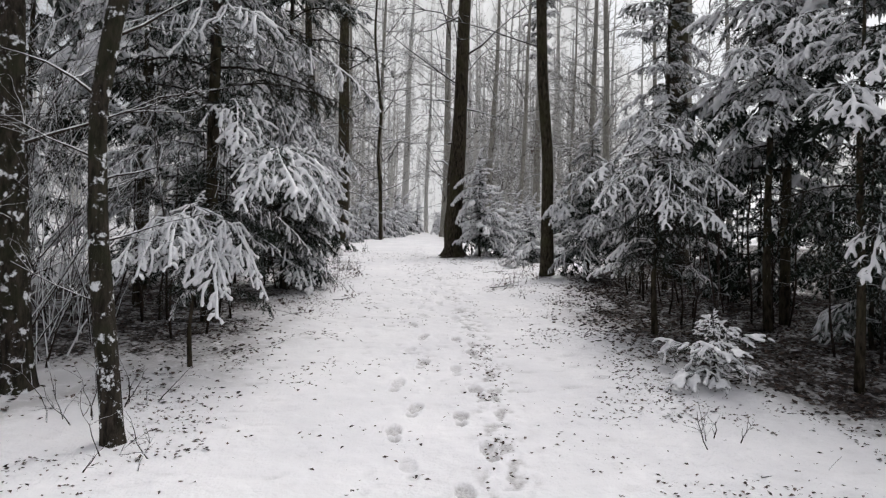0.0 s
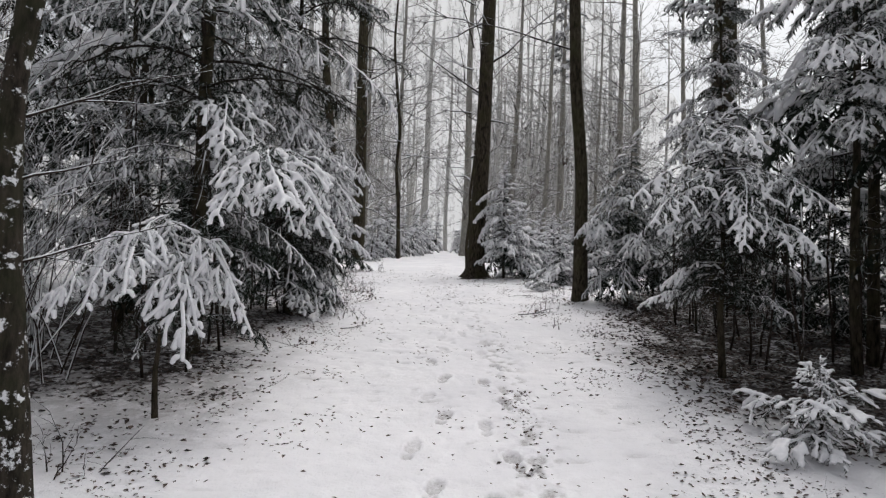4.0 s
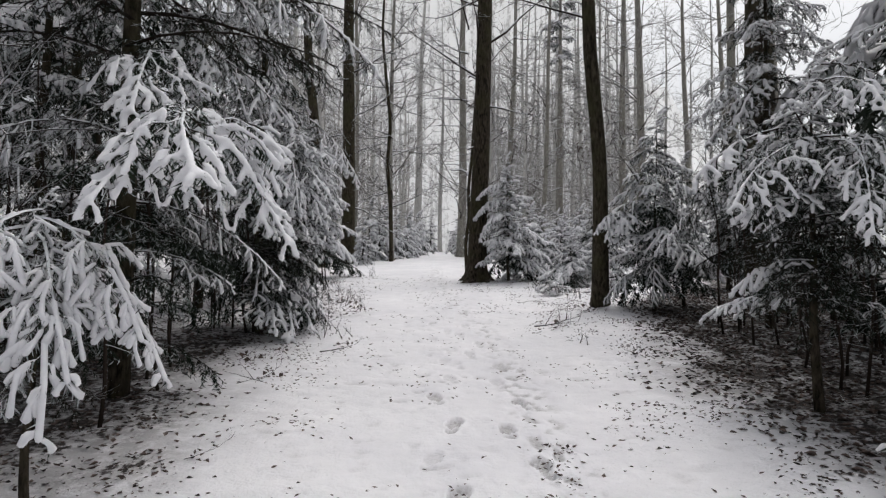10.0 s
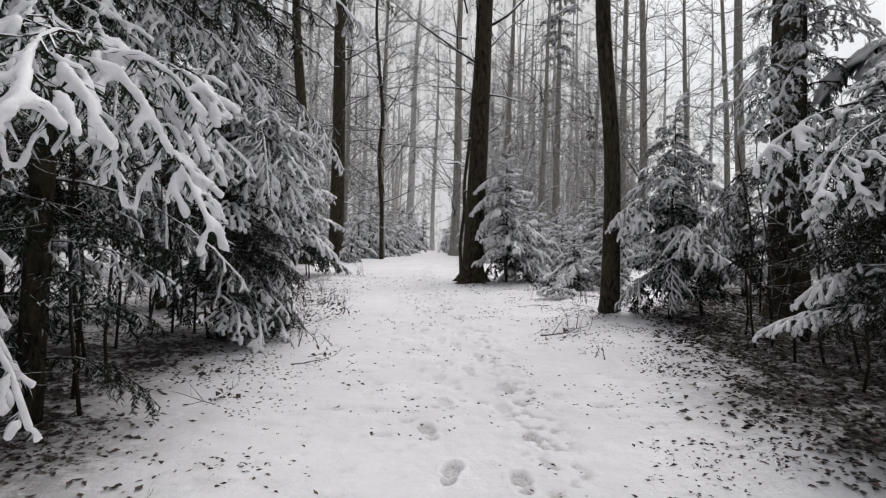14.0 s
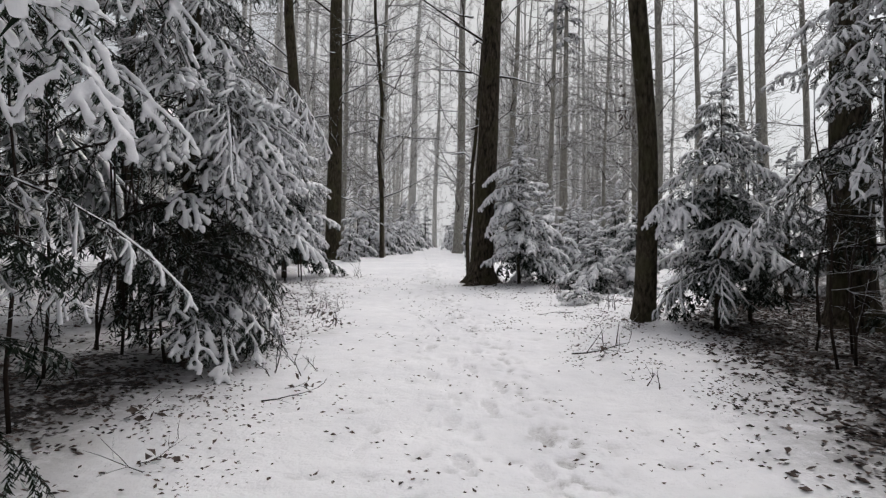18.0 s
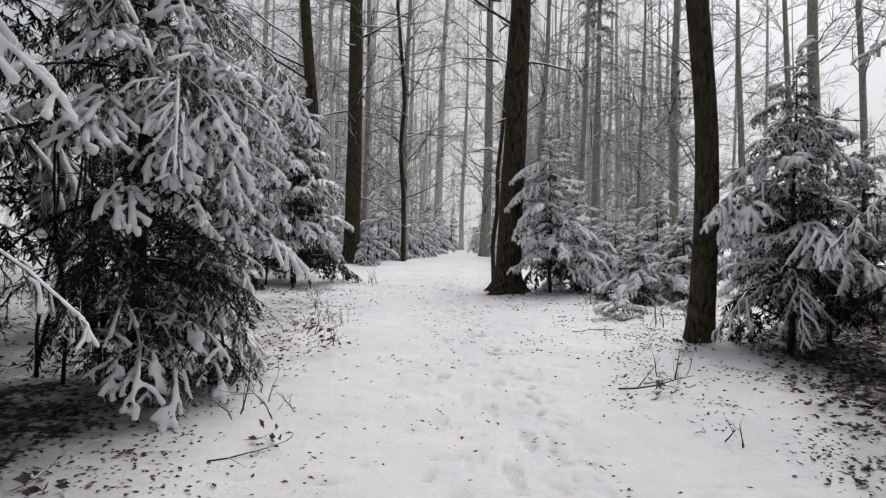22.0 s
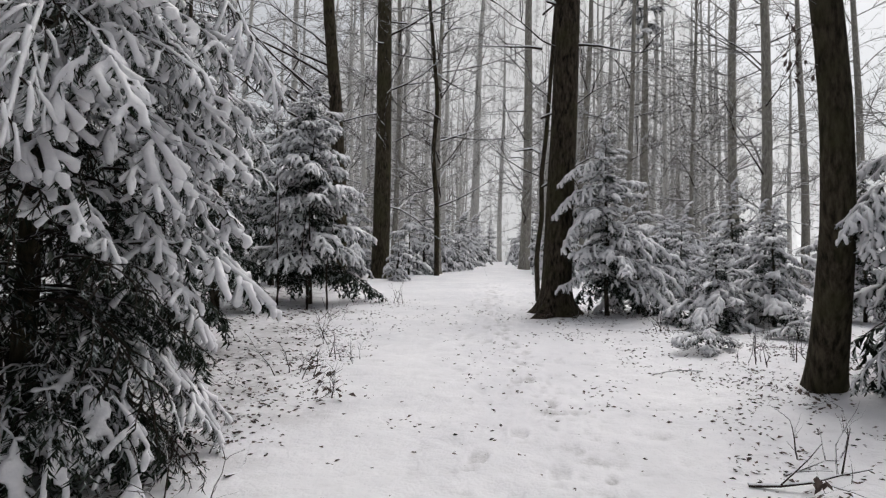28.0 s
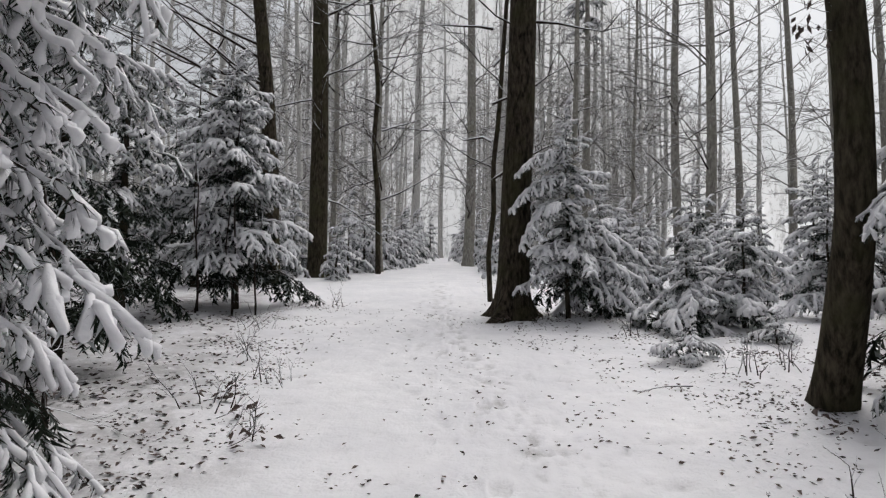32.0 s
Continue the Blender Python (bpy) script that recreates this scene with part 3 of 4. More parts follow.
g_me.attributes.new("pressed_shade", "FLOAT", "POINT").data.foreach_set("value", pressed_shade)
tagged(new("ground", g_me), "trodden snowy forest ground with brown leaf litter showing through", "ground", kind="structure")

# ---- trunks along the path ----
broadleaf(-2.07, 3.40, [(0, 0, 0), (-0.08, 0, 0.7), (-0.16, 0, 1.45), (-0.19, 0, 2.2), (-0.08, 0, 2.95), (0.15, 0.1, 4.2), (0.2, 0.2, 7)], [0.074, 0.066, 0.060, 0.056, 0.058, 0.050, 0.03], 3, BARK_IVY,
              "slender dark tree trunk with snow tufts stuck to its bark", [(2.3, 170, 40, 1.0, 0.014), (1.35, 20, 10, 0.6, 0.010), (1.75, 10, 20, 0.5, 0.010), (2.7, 60, 35, 1.0, 0.014), (3.0, 200, 40, 1.2, 0.02), (1.9, 190, 20, 0.7, 0.010), (0.95, 180, 15, 0.6, 0.008)], 0.25, name="young_oak_tree", sides=10, rough=0.2)
A_TREE = broadleaf(0.43, 15.6, [(0, 0, 0), (0.0, 0, 0.4), (0.09, 0, 3.2), (0.13, 0, 5.4), (0.25, 0.1, 12), (0.3, 0.2, 18)], [0.235, 0.21, 0.185, 0.17, 0.12, 0.04], 11, BARK_DARK,
                   "thick dark beech trunk with flared roots beside the path", [(4.6, 170, 25, 2.6, 0.03), (5.4, 20, 35, 2.8, 0.04), (6.3, 120, 30, 3.0, 0.035), (4.9, 60, 40, 2.2, 0.03), (7, 190, 30, 3.4, 0.05), (3.9, 195, 15, 1.6, 0.015)], 0.8, sides=20)
B_TREE = broadleaf(2.26, 11.9, [(0, 0, 0), (-0.03, -0.16, 0.46), (-0.06, -0.29, 0.85), (-0.09, -0.42, 1.25), (-0.09, -0.43, 1.8), (-0.10, -0.42, 2.4), (-0.17, -0.42, 3.2), (-0.24, -0.42, 4.0), (-0.4, -0.4, 9), (-0.4, -0.4, 16)], [0.145, 0.134, 0.126, 0.118, 0.114, 0.112, 0.110, 0.108, 0.09, 0.04], 17, BARK_BEECH,
                   "smooth mossy beech trunk rising from leaf litter", [(4.6, 170, 10, 2.4, 0.02), (5.5, 10, 30, 2.4, 0.03), (6.5, 100, 30, 3, 0.03)], 0.2, sides=16, rough=0.03)
leaf_mesh = Mesh()
leaf_mesh.add([(0, 0, 0), (0.014, 0.0, -0.03), (0, 0.0, -0.075), (-0.014, 0.0, -0.035), (0, 0.008, -0.035)], [(0, 4, 1), (1, 4, 2), (2, 4, 3), (3, 4, 0)])
leaf_me = leaf_mesh.data("leaf", [LEAF], False)
rl = random.Random(12)
for k in range(22):
    part("leaf", leaf_me, B_TREE, Matrix.Translation((rl.uniform(-0.42, -0.22), -0.42 + rl.uniform(-0.08, 0.08), rl.uniform(2.3, 2.95))) @ Euler((rl.uniform(-0.6, 0.6), rl.uniform(-0.6, 0.6), rl.uniform(0, 6.28))).to_matrix().to_4x4())
tw = Mesh()
for k in range(5):
    limb(tw, rl, (-0.12, -0.42, 2.35 + 0.14 * k), (-1, rl.uniform(-0.4, 0.4), rl.uniform(-0.2, 0.5)), 0.3, 0.005, 1, 3, 0)
part("twig", tw.data("twig", [TWIG]), B_TREE)["kind"] = "stuff"
C_TREE = broadleaf(-2.25, 23.6, [(0, 0, 0), (-0.05, 0, 2), (-0.2, 0, 3.5), (-0.1, 0, 5), (-0.45, 0, 8.3), (-0.3, 0, 12)], [0.075, 0.07, 0.065, 0.06, 0.05, 0.02], 19, BARK_DARK,
                   "crooked thin sapling beside the path", [(3.0, 10, 30, 1.8, 0.02), (4.2, 180, 30, 2.0, 0.02), (5.2, 60, 30, 2.2, 0.02), (6.2, 200, 40, 2.0, 0.02), (2.2, 190, 25, 1.2, 0.015)], 0.1, name="sapling", sides=7)
D_TREE = broadleaf(-3.6, 22.4, [(0, 0, 0), (-0.02, 0, 3.5), (-0.12, 0, 8), (-0.1, 0, 18)], [0.24, 0.21, 0.18, 0.06], 23, BARK_BEECH,
                   "thick moss-covered tree trunk with snow on its bark", [(6.5, 10, 30, 3, 0.04), (7.5, 190, 30, 3, 0.04), (5.0, 30, 15, 2.5, 0.03)], 0.5, sides=14, rough=0.1)
broadleaf(4.85, 11.8, [(0, 0, 0), (-0.02, 0, 2), (0, 0, 5), (0, 0, 16)], [0.29, 0.24, 0.205, 0.08], 29, BARK_DARK,
                   "stout dark trunk standing among young spruces", [(6, 200, 20, 2.5, 0.04), (6.8, 60, 20, 2.5, 0.04)], 0.6, sides=16)
broadleaf(-4.0, 20.0, [(0, 0, 0), (-0.1, 0, 2.5), (-0.25, 0, 4.2), (-0.5, 0, 6.4), (-0.8, 0, 12)], [0.17, 0.16, 0.145, 0.13, 0.05], 31, BARK_DARK,
                "leaning dark trunk with arching snowy limbs", [(3.4, 172, 48, 3.6, 0.06), (3.9, 160, 30, 3.8, 0.05), (5.0, 190, 20, 3.5, 0.04), (3.5, 195, 12, 3.2, 0.045), (5.4, 150, 40, 3, 0.04), (4.3, 182, 8, 3.4, 0.04), (4.7, 178, 32, 3.6, 0.045), (3.0, 205, 5, 2.8, 0.035), (4.1, 210, 25, 3.2, 0.04)], 0.3, twig=TWIG_SNOWY)
broadleaf(-3.35, 4.35, [(0, 0, 0), (-0.08, 0, 1.2), (-0.16, 0, 3), (-0.2, 0, 7)], [0.12, 0.105, 0.095, 0.05], 37, BARK_IVY,
               "dark trunk thickly speckled with stuck snow", [(2.0, 20, 20, 1.2, 0.02), (1.4, 300, 10, 1.0, 0.015)], 0.2, name="young_oak_tree", rough=0.2)
THIN_A = broadleaf(0.26, 17.3, [(0, 0, 0), (-0.04, 0, 0.8), (0.04, 0, 1.5), (0.02, 0, 2.2), (0.1, 0, 3.0), (0.25, 0, 5.6), (0.4, 0, 9)], [0.045, 0.043, 0.042, 0.040, 0.038, 0.034, 0.02], 41, BARK_DARK,
                   "thin sapling close behind the thick beech", [(2.2, 170, 30, 1.6, 0.014), (3.0, 20, 35, 1.6, 0.014), (3.6, 185, 30, 1.8, 0.014)], name="sapling", sides=7)

# ---- trees further in: (x, y, radius at the foot, lean at 10 m) ----
BACK = [(-4.0, 26, 0.09, 0.0), (-2.35, 25.2, 0.085, -0.3), (-2.5, 42, 0.27, 0.6), (-0.9, 50, 0.18, 0), (0.25, 30, 0.2, 0.3), (2.9, 34, 0.17, 0.4), (4.3, 41, 0.14, 0.8), (5.4, 44, 0.15, 0.3),
        (4.1, 31, 0.12, 0.9), (8.7, 46, 0.16, 0.2), (12.2, 55, 0.14, -0.2), (7.33, 32.9, 0.09, 0.1), (10.9, 42, 0.15, 0.0), (7.33, 28.1, 0.16, -0.1), (6.8, 24.5, 0.155, 0.05), (15.4, 46, 0.14, 0.1),
        (13.1, 36, 0.19, -0.2), (16.2, 40, 0.14, 0), (13.4, 32, 0.16, -0.3), (10.3, 24, 0.2, -0.5), (12.8, 26, 0.13, -0.4)]
far_branch_sets = []


def ribbon(ms, p, d, length, w, rng):
    """A thin twig of two bent, tapering blades."""
    s = unit(cross(d, (rng.uniform(-1, 1), rng.uniform(-1, 1), rng.uniform(-0.3, 0.3))))
    k = unit((d[0] + rng.uniform(-0.35, 0.35), d[1] + rng.uniform(-0.35, 0.35), d[2] + rng.uniform(-0.3, 0.35)))
    q = tuple(p[j] + d[j] * length * 0.5 for j in range(3))
    e = tuple(q[j] + k[j] * length * 0.5 for j in range(3))
    ms.add([tuple(p[j] - s[j] * w for j in range(3)), tuple(p[j] + s[j] * w for j in range(3)), tuple(q[j] + s[j] * w * 0.8 for j in range(3)), tuple(q[j] - s[j] * w * 0.8 for j in range(3)), e], [(0, 1, 2, 3), (3, 2, 4)], 0)
    return q, e, k


for k in range(6):
    bm_ = Mesh()
    rr_ = random.Random(900 + k)
    for q in range(15):
        h = 1.6 + 13.0 * q / 15 + rr_.uniform(-0.4, 0.4)
        a, e = rr_.uniform(0, 2 * math.pi), radians(rr_.uniform(0, 50))
        d = (math.cos(a) * math.cos(e), math.sin(a) * math.cos(e), math.sin(e))
        ln = rr_.uniform(1.4, 3.4)
        pts = [(0, 0, h)]
        for i in range(4):
            d = unit((d[0] + rr_.uniform(-0.25, 0.25), d[1] + rr_.uniform(-0.25, 0.25), d[2] + rr_.uniform(-0.2, 0.25)))
            pts.append(tuple(pts[-1][j] + d[j] * ln / 4 for j in range(3)))
        tube(bm_, pts, [0.030, 0.024, 0.019, 0.015, 0.008], 3, 0, cap=False)
        for i in range(1, 5):
            for c in range(4):
                t = unit(tuple(pts[i][j] - pts[i - 1][j] for j in range(3)))
                o = (rr_.uniform(-1, 1), rr_.uniform(-1, 1), rr_.uniform(-0.5, 0.7))
                dd = unit(tuple(t[j] * 0.7 + o[j] * 0.8 for j in range(3)))
                m1, e1, k1 = ribbon(bm_, pts[i], dd, rr_.uniform(0.6, 1.2), 0.010, rr_)
                for r3 in range(3):
                    o = (rr_.uniform(-1, 1), rr_.uniform(-1, 1), rr_.uniform(-0.5, 0.6))
                    ribbon(bm_, m1 if r3 % 2 else tuple((m1[j] + e1[j]) / 2 for j in range(3)), unit(tuple(k1[j] * 0.7 + o[j] * 0.8 for j in range(3))), rr_.uniform(0.3, 0.7), 0.007, rr_)
    far_branch_sets.append(bm_.data("branchwork", [TWIG_HAZE], False))
snowy_branch_sets = []
for k in range(4):
    bm_ = Mesh()
    rr_ = random.Random(950 + k)
    for q in range(11):
        a, e = 2.4 * q + rr_.uniform(-0.4, 0.4), radians(rr_.uniform(-5, 35))
        limb(bm_, rr_, (0, 0, 1.8 + 0.62 * q), (math.cos(a) * math.cos(e), math.sin(a) * math.cos(e), math.sin(e)), rr_.uniform(1.2, 2.8), 0.030, 2, 4, 0, 0.1, 0.26)
    snowy_branch_sets.append(bm_.data("branchwork", [TWIG_SNOWY]))
trunk_data = {}


def far_tree(x, y, r, lean, k, bark, label, branches=True):
    z = gz(x, y)
    tree = thing("forest_tree", x, y, z - 0.06, label, "tree", "trees of the forest")
    key = (k % 6, round(r, 2), bark.name)
    if key not in trunk_data:
        ms = Mesh()
        hh = [0, 0.25, 0.8, 2, 4, 7, 10, 14, 19]
        sd = (k % 6) * 3.3
        tube(ms, [(0.10 * math.sin(sd + h * 0.35), 0.10 * math.cos(sd + h * 0.3), h) for h in hh], [r * q for q in (1.35, 1.1, 1.0, 0.95, 0.88, 0.78, 0.66, 0.45, 0.12)], 9, 0)
        trunk_data[key] = ms.data("trunk", [bark])
    shear = Matrix.Identity(4)
    shear[0][2] = lean / 10
    part("trunk", trunk_data[key], tree, shear)
    if branches:
        part("branchwork", far_branch_sets[k % 6], tree, shear @ Matrix.Rotation(k * 1.3, 4, "Z"))
        if y < 48 and -0.3 * y < x < 0.32 * y:
            part("branchwork", snowy_branch_sets[k % 4], tree, shear @ Matrix.Rotation(k * 0.7 + 2, 4, "Z"))
    return tree


for k, near_tree in enumerate((C_TREE, D_TREE, A_TREE, THIN_A)):
    part("branchwork", snowy_branch_sets[k], near_tree, Matrix.Translation((0, 0, 0.2 if k != 2 else 2.2)) @ Matrix.Diagonal((0.8, 0.8, 1, 1)))
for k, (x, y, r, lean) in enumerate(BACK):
    far_tree(x, y, r, lean, k, BARK_HAZE if y > 38 else BARK_MID_HAZE, "tall slender trunk in the snowy forest, bark lightened for haze, with frosted twigs")
rng = random.Random(77)
spots = [(b[0], b[1]) for b in BACK] + [(-3.6, 22.4), (-4, 20), (0.4, 15.6), (2.25, 11.9)]
made = 0
while made < 205:
    y = rng.uniform(26, 92)
    x = rng.uniform(-0.85, 0.95) * (y + 6) if made < 105 else rng.uniform(-0.28, 0.12) * y if made < 150 else rng.uniform(0.04, 0.3) * y
    if abs(x - path_mid(y)) < 2.4 + 0.02 * y or any((x - a) ** 2 + (y - b) ** 2 < 2.2 ** 2 for a, b in spots):
        continue
    if abs(x) < 0.35 * y and y < 38 and x > -6 or x > 0.28 * y and rng.random() < 0.75:
        continue
    spots.append((x, y))
    far_tree(x, y, rng.choice((0.10, 0.14, 0.17, 0.2)), rng.uniform(-0.5, 0.5), made, BARK_HAZE, "tall trunk deep in the snowy forest, paled for haze")
    made += 1

# ---- conifers: left of the path ----
SP = "young spruce with boughs bent under fresh snow"
hr = random.Random(4)
# The upper crowns of L1 and L2, out of view, are added for shade.
L1 = spruce(-2.75, 6.75, 11.0, 1.9, 101, NEAR_HEAVY, NEAR_LIGHT, NEAR_DARK, 0.10, 96, 0.075, (0.1, 0), "tall spruce with a dark stem and heavily snow-laden boughs", p_heavy=0.35, core=30, high=0.5, over=1.3)
for root, tip, roll in [((-1.65, 5.5, 2.55), (-1.15, 4.28, 1.95), 5), ((-1.6, 5.5, 2.55), (-1.02, 4.7, 1.95), 18), ((-1.75, 5.5, 2.5), (-1.5, 4.4, 2.1), -12), ((-1.75, 5.9, 2.65), (-1.12, 5.3, 2.3), 12), ((-2.6, 6.6, 3.3), (-1.95, 5.4, 2.8), 0), ((-2.5, 7.0, 3.1), (-1.55, 6.3, 2.45), 10),
                        ((-2.6, 7.0, 3.0), (-1.85, 6.0, 2.4), 0), ((-2.8, 7.3, 3.0), (-1.6, 7.0, 2.6), 15), ((-2.8, 7.4, 3.8), (-1.6, 7.3, 3.2), 15)]:
    hero(L1, HERO_SET, hr, root, tip, 10, roll)
I_T = spruce(-2.24, 5.0, 1.5, 0.72, 102, NEAR_HEAVY, NEAR_LIGHT, NEAR_DARK, 0.42, 26, 0.022, (0, 0), "small spruce bowed down by thick snow", low_pitch=-15, top_pitch=5, p_heavy=0.8)
for root, tip, roll in [((-2.25, 5.0, 1.95), (-1.6, 4.7, 1.45), 10), ((-2.25, 5.0, 1.98), (-2.15, 4.35, 1.5), 0), ((-2.25, 5.0, 1.9), (-2.75, 4.5, 1.35), 0), ((-2.25, 4.95, 1.75), (-1.8, 4.4, 1.1), 0), ((-2.25, 5.0, 1.85), (-1.75, 4.55, 1.3), 0), ((-2.25, 5.0, 1.9), (-2.45, 4.4, 1.4), 0), ((-2.25, 5.0, 1.7), (-2.9, 4.7, 1.2), 0), ((-2.25, 5.0, 1.75), (-1.55, 4.95, 1.25), 0)]:
    hero(I_T, NEAR_HEAVY, hr, root, tip, 14, roll)
L2 = spruce(-2.5, 9.35, 9.0, 1.55, 103, NEAR_HEAVY, NEAR_LIGHT, NEAR_DARK, 0.06, 92, 0.05, (0.05, 0), SP, p_heavy=0.3, low_pitch=-15, core=40, skirt=0.7, low_dark=0.2, high=0.42, over=1.25)
for root, tip, roll in [((-2.35, 9.3, 3.2), (-1.57, 8.5, 2.75), 10), ((-2.5, 9.5, 3.9), (-2.0, 8.9, 3.4), 0), ((-2.45, 9.3, 1.75), (-1.75, 9.9, 1.32), 0), ((-2.45, 9.3, 1.6), (-1.75, 9.2, 1.2), 0)]:
    hero(L2, HERO_SET, hr, root, tip, 10, roll)
for k in range(46):
    z0 = 1.95 + 1.6 * (k + hr.random()) / 46
    w = radians(-88 + (k * 61.8 + hr.uniform(-12, 12)) % 160)
    inner = hr.uniform(0.15, 0.55)
    reach = inner + hr.uniform(0.42, 0.62)
    low = z0 < 2.3 and w < -0.3
    hero(L2, NEAR_DARK if low else NEAR_HEAVY if k % 4 else HERO_SET, hr, (-2.45 + inner * math.cos(w), 9.3 + inner * math.sin(w), z0 - 0.2 * inner), (-2.45 + reach * math.cos(w + 0.15), 9.3 + reach * math.sin(w + 0.15), z0 - 0.2 * inner - hr.uniform(0.12, 0.34)), 12, hr.uniform(-22, 22))
for tip, z0 in [((-1.8, 9.25, 1.25), 1.7), ((-1.85, 8.75, 1.15), 1.6), ((-1.78, 9.95, 1.38), 1.85), ((-2.1, 8.6, 1.1), 1.5), ((-2.0, 9.9, 1.6), 1.95), ((-1.95, 10.2, 1.42), 1.7)]:
    hero(L2, HERO_SET if tip[1] < 9.5 else NEAR_HEAVY, hr, (-2.45, 9.35, z0), tip, 10, hr.uniform(-8, 8))
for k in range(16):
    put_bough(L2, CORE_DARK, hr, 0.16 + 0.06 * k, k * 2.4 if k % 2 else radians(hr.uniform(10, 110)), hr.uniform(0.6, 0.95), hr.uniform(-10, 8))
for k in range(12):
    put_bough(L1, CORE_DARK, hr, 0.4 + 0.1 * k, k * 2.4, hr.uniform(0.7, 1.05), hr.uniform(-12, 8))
spruce(-3.45, 16.3, 3.55, 1.4, 104, MID_HEAVY, MID_LIGHT, MID_DARK, 0.14, 104, 0.05, (-0.1, 0), SP, p_heavy=1.0, core=24, skirt=0.85, low_dark=0.06)
# Spruces of 13 m and more reach out of view, added height against skylight.
for k, (x, y, h, w) in enumerate([(-4.3, 14.8, 3.7, 1.15), (-4.6, 9.0, 13.0, 2.3), (-5.8, 11.5, 14, 2.6), (-6.8, 7.5, 8.5, 1.9), (-6.5, 16, 6, 1.6), (-5.2, 19, 4, 1.3), (-4.7, 3.6, 6.5, 1.4), (-8.5, 12, 14, 2.8), (-3.5, 12.4, 4.4, 1.15), (-4.0, 7.6, 5.5, 1.3), (-3.9, 11.0, 5.0, 1.2)]):
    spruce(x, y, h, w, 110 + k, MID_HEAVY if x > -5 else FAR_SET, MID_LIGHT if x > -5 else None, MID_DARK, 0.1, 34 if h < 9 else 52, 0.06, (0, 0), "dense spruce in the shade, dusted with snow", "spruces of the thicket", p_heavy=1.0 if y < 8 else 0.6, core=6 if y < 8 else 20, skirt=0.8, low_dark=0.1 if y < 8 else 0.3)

# ---- conifers: right of the path ----
R1 = spruce(2.6, 6.65, 2.65, 1.15, 121, NEAR_HEAVY, NEAR_LIGHT, NEAR_DARK, 0.32, 66, 0.036, (0.05, 0.1), SP, p_heavy=0.9, core=24, skirt=0.8, low_dark=0.42, low_pitch=-16, top_pitch=25)
for root, tip, roll in [((2.6, 6.5, 3.15), (2.45, 5.75, 2.75), 0), ((2.6, 6.5, 2.75), (1.75, 6.05, 2.1), 5), ((2.6, 6.4, 2.7), (2.35, 5.55, 2.1), 0), ((2.6, 6.5, 2.75), (3.15, 5.8, 2.25), 0), ((2.55, 6.7, 2.9), (1.75, 6.7, 2.4), 10), ((2.6, 6.5, 3.3), (3.1, 6.2, 3.0), 0),
                        ((2.6, 6.4, 2.35), (2.95, 5.7, 1.85), 0)]:
    hero(R1, HERO_SET, hr, root, tip, 10, roll)
R2 = spruce(3.95, 9.9, 6.6, 1.6, 125, NEAR_HEAVY, NEAR_LIGHT, NEAR_DARK, 0.15, 74, 0.045, (0, 0), SP, p_heavy=0.7, core=24, skirt=0.8, low_dark=0.25, low_pitch=-14)
for root, tip, roll in [((3.9, 9.8, 3.9), (3.0, 9.4, 3.3), 5), ((3.9, 9.8, 3.4), (3.1, 9.1, 2.75), 0), ((3.9, 9.9, 3.2), (2.95, 9.9, 2.6), 8), ((3.9, 9.8, 4.3), (3.3, 9.3, 3.8), 0), ((3.9, 9.8, 2.9), (3.5, 9.0, 2.3), 0)]:
    hero(R2, HERO_SET, hr, root, tip, 10, roll)
R7 = spruce(4.15, 7.0, 6.2, 1.6, 128, NEAR_HEAVY, NEAR_LIGHT, NEAR_DARK, 0.36, 50, 0.05, (0, 0), "spruce with a bare dark stem and snow-laden upper boughs", p_heavy=0.9, core=14, skirt=0.9, low_dark=0.0, low_pitch=-10)
for root, tip, roll in [((4.1, 6.9, 4.2), (3.35, 6.3, 3.7), 5), ((4.1, 6.9, 4.3), (3.75, 5.95, 3.85), 0), ((4.1, 6.9, 3.8), (4.15, 5.9, 3.3), 0), ((4.1, 7.0, 3.7), (3.25, 6.7, 3.15), 8), ((4.1, 6.9, 3.5), (3.6, 6.1, 2.95), 0), ((4.1, 6.9, 4.8), (3.6, 6.2, 4.3), 0)]:
    hero(R7, HERO_SET, hr, root, tip, 10, roll)
spruce(2.45, 4.75, 0.60, 0.64, 122, SEED_SET, None, None, 0.10, 28, 0.012, (0, 0), "knee-high fir seedling covered in snow", low_pitch=5, top_pitch=30, name="fir_seedling")
R4 = spruce(3.0, 11.45, 3.0, 1.2, 123, MID_HEAVY, MID_LIGHT, MID_DARK, 0.14, 54, 0.032, (0.05, 0), SP, p_heavy=0.45, core=12, skirt=0.75, low_dark=0.15, top_pitch=12)
spruce(3.6, 11.9, 2.4, 0.8, 127, MID_LIGHT, None, MID_DARK, 0.2, 30, 0.024, (0, 0), "slim frosted spruce behind the beech trunk", core=8, skirt=0.8, low_dark=0.2)
hero(R4, MID_HEAVY, hr, (2.7, 11.55, 2.77), (2.15, 11.15, 2.39), 14, 0)
hero(R4, MID_HEAVY, hr, (2.6, 11.45, 2.75), (2.02, 11.18, 2.46), 16, 0)
hero(R4, MID_HEAVY, hr, (2.8, 11.45, 2.77), (2.42, 11.1, 2.38), 16, 0)
R5 = spruce(3.75, 4.75, 4.5, 1.1, 124, NEAR_HEAVY, NEAR_LIGHT, NEAR_DARK, 0.2, 40, 0.04, (0, 0), "slim spruce with a few snow-laden boughs", p_heavy=0.6, core=26, low_dark=0.42)
